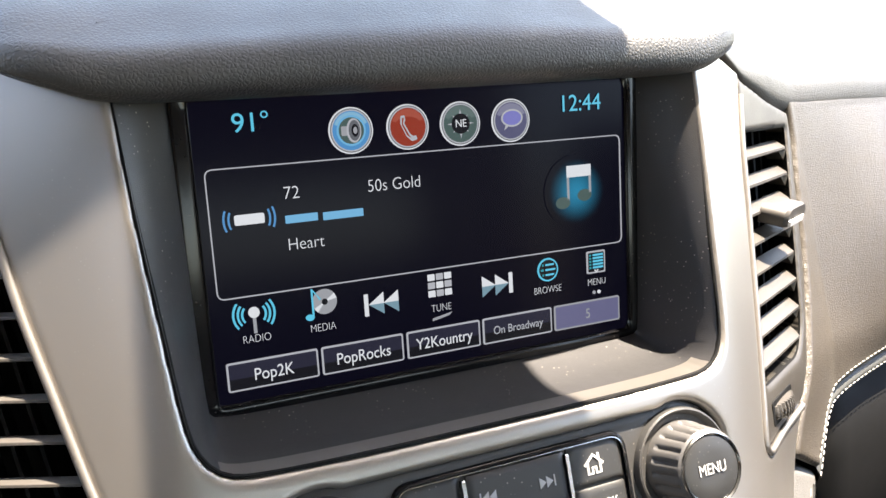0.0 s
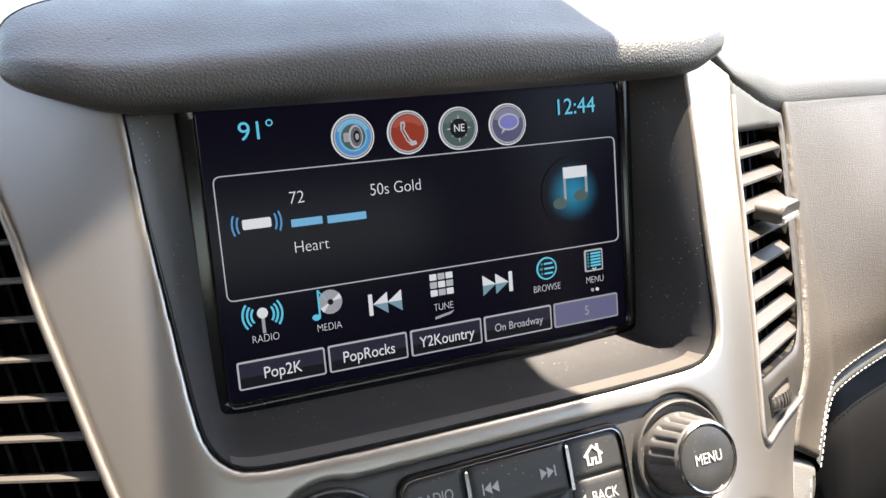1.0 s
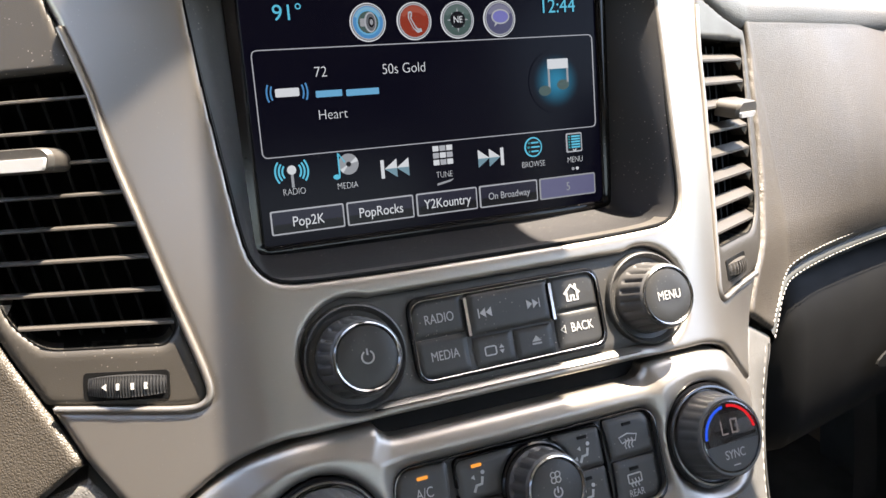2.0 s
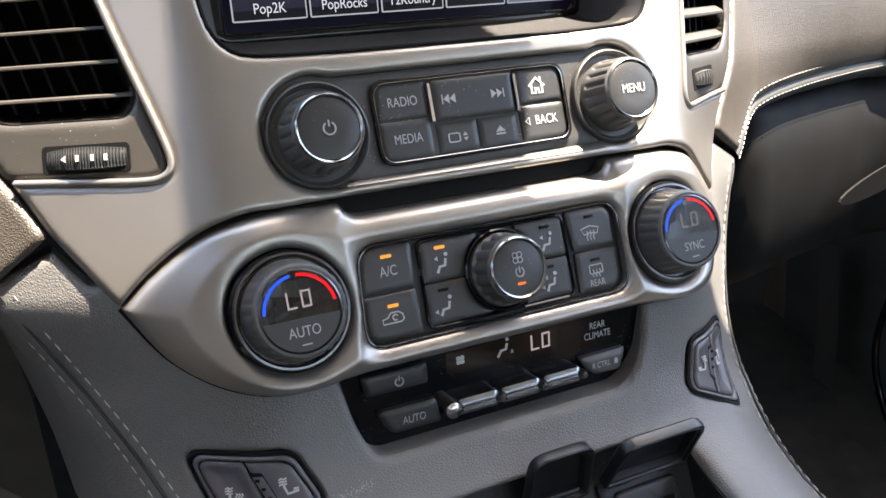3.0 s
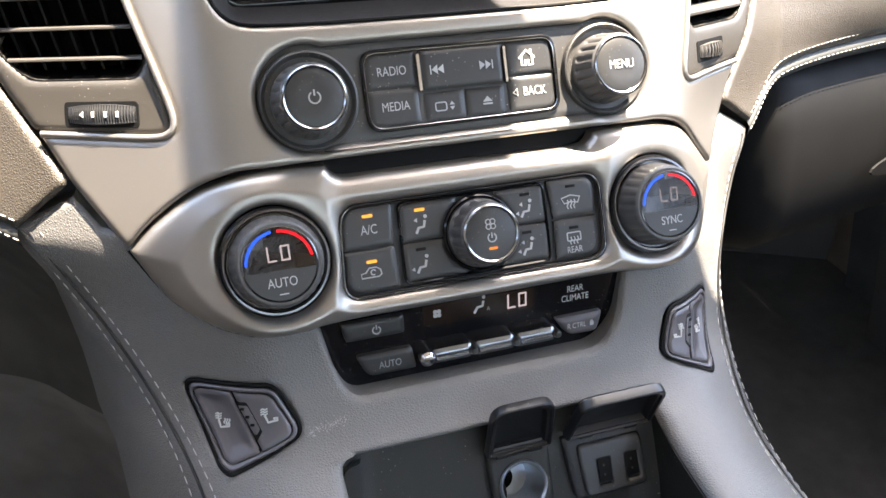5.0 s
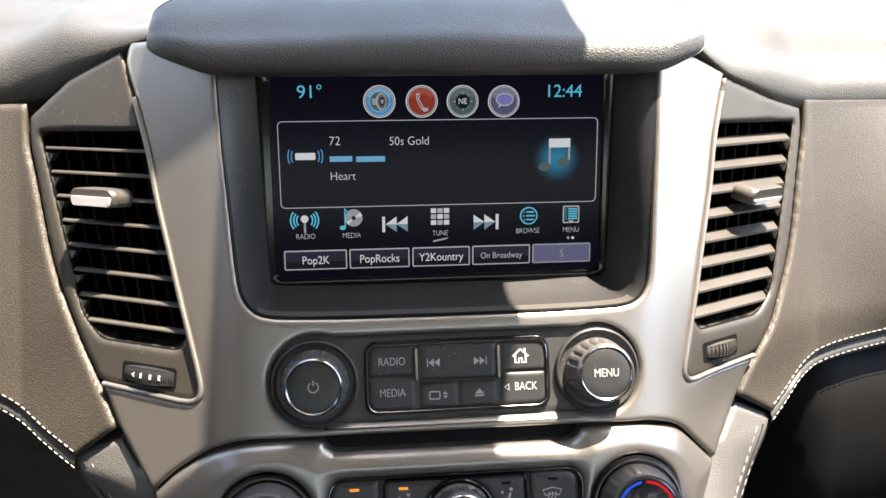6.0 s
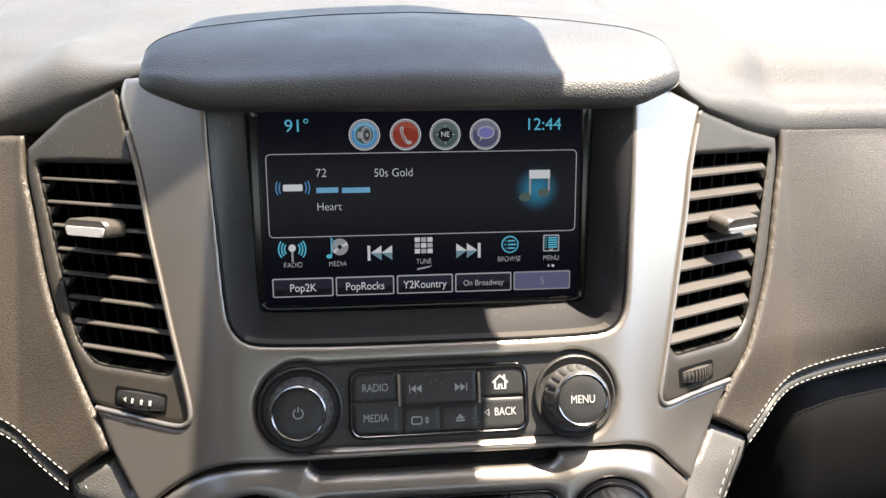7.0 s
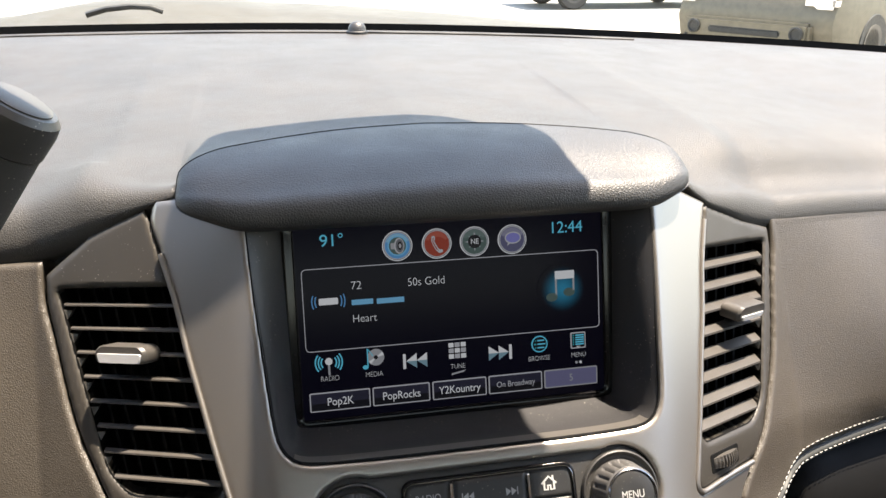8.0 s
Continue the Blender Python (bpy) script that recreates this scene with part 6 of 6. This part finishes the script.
usb = thing("usb_outlet", "twin charging ports under an open black lid", "power outlet")
plate("plate", rounded([(0.0350, -0.3005), (0.0810, -0.3005), (0.0810, -0.2705), (0.0320, -0.2705)], [0.004, 0.004, 0.001, 0.001]), MATT, usb, h=0.0016, off=0.0040, r=0.0012, depth=0.006, base=bin_back)
PORTS = [rect(0.0480, 0.0552, -0.2948, -0.2822, 0.0004), rect(0.0638, 0.0706, -0.2948, -0.2822, 0.0004)]
plate("face", rounded([(0.0400, -0.2985), (0.0745, -0.2985), (0.0745, -0.2740), (0.0385, -0.2740)], 0.003), BUTTON, usb, holes=PORTS, h=0.0008, off=0.0065, r=0.0010, depth=0.003, base=bin_back)
for i, p in enumerate(PORTS):
    x = float(p[:, 0].mean())
    mm = frame_on(x, -0.2893, 0.0035, bin_back)
    slab("port", rect(-0.0036, 0.0036, -0.0063, 0.0063, 0.0003), GAP, usb, mm, h=0.0024)
    for dz in (-0.0032, 0.0016):
        slab("contact", rect(-0.0009, 0.0001, dz, dz + 0.0012, 0.0002), GREYP, usb, mm, h=0.0026, bevel=0.0001)
slab("hinge", rect(-0.0200, 0.0180, -0.0020, 0.0020, 0.0008), MATT, usb, frame_on(0.0565, -0.2700, 0.0, bin_back), h=0.0070, bevel=0.0012)
tray_lid(usb, 0.0490, 0.0330, lid_frame(0.0568, -0.1045, -0.2690, -0.1210, -0.2420), "black plastic flip lid tilted open")

# small clip at the mat's front edge
clip = mesh_thing("mat_clip", *(lambda o: ([(x, y, bin_floor(y) + 0.004) for x, y in o] + [(x, y, bin_floor(y) + 0.0075) for x, y in o], [tuple(range(len(o), 2 * len(o)))] + [(i, (i + 1) % len(o), (i + 1) % len(o) + len(o), i + len(o)) for i in range(len(o))]))(rounded([(-0.006, -0.128), (0.006, -0.128), (0.006, -0.120), (-0.006, -0.120)], 0.002)), MATT, "small grey clip at the edge of the mat", "clip")

# ---- column shift lever beside the dash ----
lever = thing("shift_lever", "black column shift lever with a pale button in its end", "shift lever")
LEVER = [(0.0165, -0.16), (0.0170, -0.10), (0.0176, -0.045), (0.0180, -0.0175), (0.0178, -0.0165)]
tip = Vector((-0.2035, -0.100, 0.1230))
ax = Vector((0.50, -0.20, 0.72)).normalized()
s1 = ax.cross(Vector((0, 1, 0))).normalized()
ml = Matrix((s1, ax.cross(s1), ax)).transposed().to_4x4()
ml.translation = tip
turned("lever_grip", LEVER, PLASTIC, lever, ml, n=36)
turned("end_cap", [(0.0176, -0.0165), (0.0186, -0.0155), (0.0192, -0.004), (0.0186, 0.0005), (0.0160, 0.0030), (0.0140, 0.0032)], PLASTIC, lever, ml, n=36)
turned("end_button", [(0.0140, 0.0020), (0.0138, 0.0038), (0.0120, 0.0046), (0.001, 0.0048)], GREYP, lever, ml, n=32)
slab("side_button", rect(-0.006, 0.006, -0.009, 0.009, 0.003), GREYP, lever, ml @ Matrix.Translation((0.0, -0.0170, -0.036)) @ Matrix.Rotation(radians(90), 4, "X"), h=0.0016)

# ---- light sensor on the dash ----
dome = thing("light_sensor", "small dark dome sensor on the dash near the windscreen", "sensor")
md = Matrix.Translation((0.018, float(yfar(0.018)) - 0.055, float(zfar(0.018)) - 0.0165)) @ Matrix.Rotation(radians(TILT), 4, "X")
turned("base_ring", [(0.0130, -0.004), (0.0130, 0.0020), (0.0118, 0.0030)], MATT, dome, md, n=28)
turned("dome", [(0.0112, 0.0020), (0.0104, 0.0070), (0.0080, 0.0110), (0.0045, 0.0132), (0.001, 0.0138)], PLASTIC, dome, md, n=28)

# ---- glove box and right footwell ----
glove = thing("glove_box", "dark grey glove box door with a recessed handle", "glove box")
rows = []
for x in np.linspace(0.165, 0.80, 38):
    y = float(S(max(x, 0.25), -0.12)) + 0.012 + 0.9 * max(0.0, 0.25 - x)
    k = min(1.0, max(0.0, x - 0.225) / 0.06) ** 0.5
    rows.append([(x, y + 0.01, -0.122), (x, y - 0.004 * k, -0.135), (x, y - 0.010 * k, -0.165), (x, y - 0.009 * k, -0.200), (x, y - 0.004, -0.232), (x, y + 0.003, -0.246), (x, y + 0.018, -0.254), (x, y + 0.20, -0.262)])
loft("door_skin", rows, NEARBLACK, glove, sharp=60)
slab("handle", np.array(circle(0, 0, 1, 28)) * [0.085, 0.0105], GAP, glove, Matrix.Translation((0.430, float(S(0.430, -0.12)) + 0.0046, -0.199)) @ Matrix.Rotation(math.atan(0.25), 4, "Z") @ Matrix.Rotation(radians(97), 4, "X") @ Matrix.Rotation(radians(5), 4, "Z"), h=0.0004, bevel=0.0003)

door = thing("door_pocket", "dark door trim with a glossy rimmed pocket", "door trim")
pk = rounded([(-0.30, -0.62), (0.25, -0.66), (0.315, -0.53), (0.25, -0.30), (-0.25, -0.28)], 0.08, 8)
tube("pocket_rim", [(0.752, y, z) for y, z in pk], 0.0045, GLOSS, door, n=8, closed=True)
loft("trim_panel", [[(0.83, y, 0.0), (0.81, y, -0.12), (0.80, y, -0.2), (0.80, y, -0.9)] for y in np.linspace(-1.2, 0.5, 8)], FOOT, door)
loft("door_seal", [[(0.742, 0.355 + 0.035 * a + 0.02 * ((z + 0.5) / 0.12) ** 2 * 0.3, z) for a in (0.0, 0.15, 0.85, 1.0)] for z in np.linspace(-0.385, -0.66, 12)], GREYP, door)

# ---- outside: bonnet, wiper, parked car ----
PAINT = material("grey_paint", (0.085, 0.080, 0.068), 0.6, 0.0, wear=0.15, spec=0.25)
BEIGE = material("beige_paint", (0.105, 0.091, 0.064), 0.4, 0.2, wear=0.15)
bonnet = new("bonnet")
tagged(bonnet, "pale grey bonnet of the car beyond the windscreen", "bonnet")
bonnet.matrix_world = Matrix.Translation((0, 0, 1.13))
rows = []
for x in np.linspace(-0.85, 0.85, 25):
    e = 1 - 0.25 * (x / 0.85) ** 4
    bul = 0.024 + 0.018 * math.exp(-((x + 0.27) / 0.17) ** 4) - 0.06 * max(0.0, x)
    rows.append([(x, 0.70, 0.075 - 0.03 * x * x), (x, 0.85, 0.080 * e - 0.05 * x * x + bul), (x, 1.2, 0.070 * e - 0.06 * x * x + bul), (x, 1.65, 0.015 * e - 0.07 * x * x), (x, 1.85, -0.10), (x, 1.90, -0.45)])
loft("panel", rows, PAINT, bonnet, sharp=60)
wiper = new("wiper")
tagged(wiper, "black wiper arm resting at the windscreen base", "wiper")
wiper.matrix_world = Matrix.Translation((0, 0, 1.13))
tube("arm", [(-0.315, 0.765, 0.112), (-0.29, 0.768, 0.119), (-0.26, 0.77, 0.122), (-0.235, 0.772, 0.121), (-0.22, 0.775, 0.115)], 0.0038, VOID, wiper, n=6)


def parked_car(x, y, turn, paint, label):
    c = new("parked_car")
    tagged(c, label, "car", "parked cars")
    c.matrix_world = Matrix.Translation((x, y, 0)) @ Matrix.Rotation(radians(turn), 4, "Z")
    prof = [(-2.2, 0.30), (-2.28, 0.55), (-2.2, 0.82), (-2.0, 0.98), (-1.1, 1.08), (-0.5, 1.55), (0.9, 1.58), (1.7, 1.10), (2.15, 1.0), (2.25, 0.6), (2.2, 0.35)]
    rings = []
    for w, k in ((-0.96, 0.90), (-0.90, 0.97), (-0.6, 1.0), (0.6, 1.0), (0.90, 0.97), (0.96, 0.90)):
        rings.append([(w * (0.84 if b > 1.2 else 1.0), a * k, 0.3 + (b - 0.3) * (0.96 if abs(w) > 0.9 else 1.0)) for a, b in prof])
    loft("body", rings, paint, c, closed=True, cap=True, sharp=40)
    bm = bmesh.new()
    box_bm(bm, -0.72, 0.72, -2.335, -2.20, 0.34, 0.56, 0.03)
    part("bumper", bm, paint, c)
    bm = bmesh.new()
    box_bm(bm, -0.42, 0.42, -2.352, -2.30, 0.40, 0.47, 0.015)
    part("grille", bm, VOID, c)
    bm = bmesh.new()
    box_bm(bm, -0.80, 0.80, -2.26, -2.12, 0.24, 0.36, 0.02)
    part("skirt", bm, VOID, c)
    for sx in (-0.60, 0.60):
        turned("fog_lamp", [(0.075, 0.0), (0.075, 0.03), (0.06, 0.036), (0.05, 0.022), (0.005, 0.022)], VOID, c, Matrix.Translation((sx, -2.325, 0.45)) @ Matrix.Rotation(radians(90), 4, "X"), n=24)
    for sx in (-0.74, 0.74):
        bm = bmesh.new()
        box_bm(bm, sx - 0.17, sx + 0.17, -2.24, -2.02, 0.70, 0.82, 0.03)
        part("headlight", bm, CHROME, c)
    for sx in (-0.86, 0.86):
        for sy in (-1.4, 1.4):
            m = Matrix.Translation((sx - 0.1, sy, 0.33)) @ Matrix.Rotation(radians(90), 4, "Y")
            wh = turned("wheel", [(0.16, 0.0), (0.20, -0.01), (0.20, 0.21), (0.16, 0.2)], GREYP, c, m, n=28)
            turned("tyre", [(0.20, 0.0), (0.30, -0.01), (0.33, 0.03), (0.33, 0.17), (0.30, 0.21), (0.20, 0.2)], VOID, wh, Matrix.Identity(4), n=28)
    return c


parked_car(7.05, 9.0, -62, BEIGE, "beige car parked across the sunny lot")
parked_car(7.6, 17.2, 92, PAINT, "grey car parked side-on on the sunny lot")

# ---- brake pedal in the driver's footwell ----
pedal = thing("brake_pedal", "grey ribbed rubber brake pedal in the dark footwell", "pedal")
mp = Matrix.Translation((-0.284, 0.300, -0.408)) @ Matrix.Rotation(radians(68), 4, "X")
slab("pedal_pad", rect(-0.026, 0.026, -0.034, 0.034, 0.006), VOID, pedal, mp, h=0.008, bevel=0.003)
for i in range(11):
    slab("rib", rect(-0.0012, 0.0012, -0.030, 0.030, 0.0008), GREYP, pedal, mp @ Matrix.Translation((-0.0225 + 0.0045 * i, 0, 0.008)), h=0.0022, bevel=0.0006)
tube("pedal_arm", [(-0.284, 0.305, -0.40), (-0.284, 0.36, -0.34), (-0.284, 0.44, -0.20)], 0.008, VOID, pedal, n=8)

# ---- pale scuff on the leather beside the seat switch ----
rnd = random.Random(7)
sv, sf = [], []
for i in range(110):
    t = rnd.random()
    x, z = -0.0925 + 0.0185 * t + rnd.gauss(0, 0.0008), -0.2430 + 0.0040 * t ** 0.5 + rnd.gauss(0, 0.0011)
    m = frame_on(x, z, 0.00012, console_surface, rnd.random() * 3)
    a, b = rnd.uniform(0.00012, 0.0004), rnd.uniform(0.00012, 0.0003)
    k = len(sv)
    sv += [m @ Vector(p) for p in ((-a, -b, 0), (a, -0.6 * b, 0), (0.7 * a, b, 0), (-0.8 * a, 0.8 * b, 0))]
    sf.append((k, k + 1, k + 2, k + 3))
tagged(link_mesh("scuff_mark", sv, sf, material("scuffed_leather", (0.30, 0.29, 0.28), 0.7), console, "pale rubbed scuff on the leather"), kind="stuff")
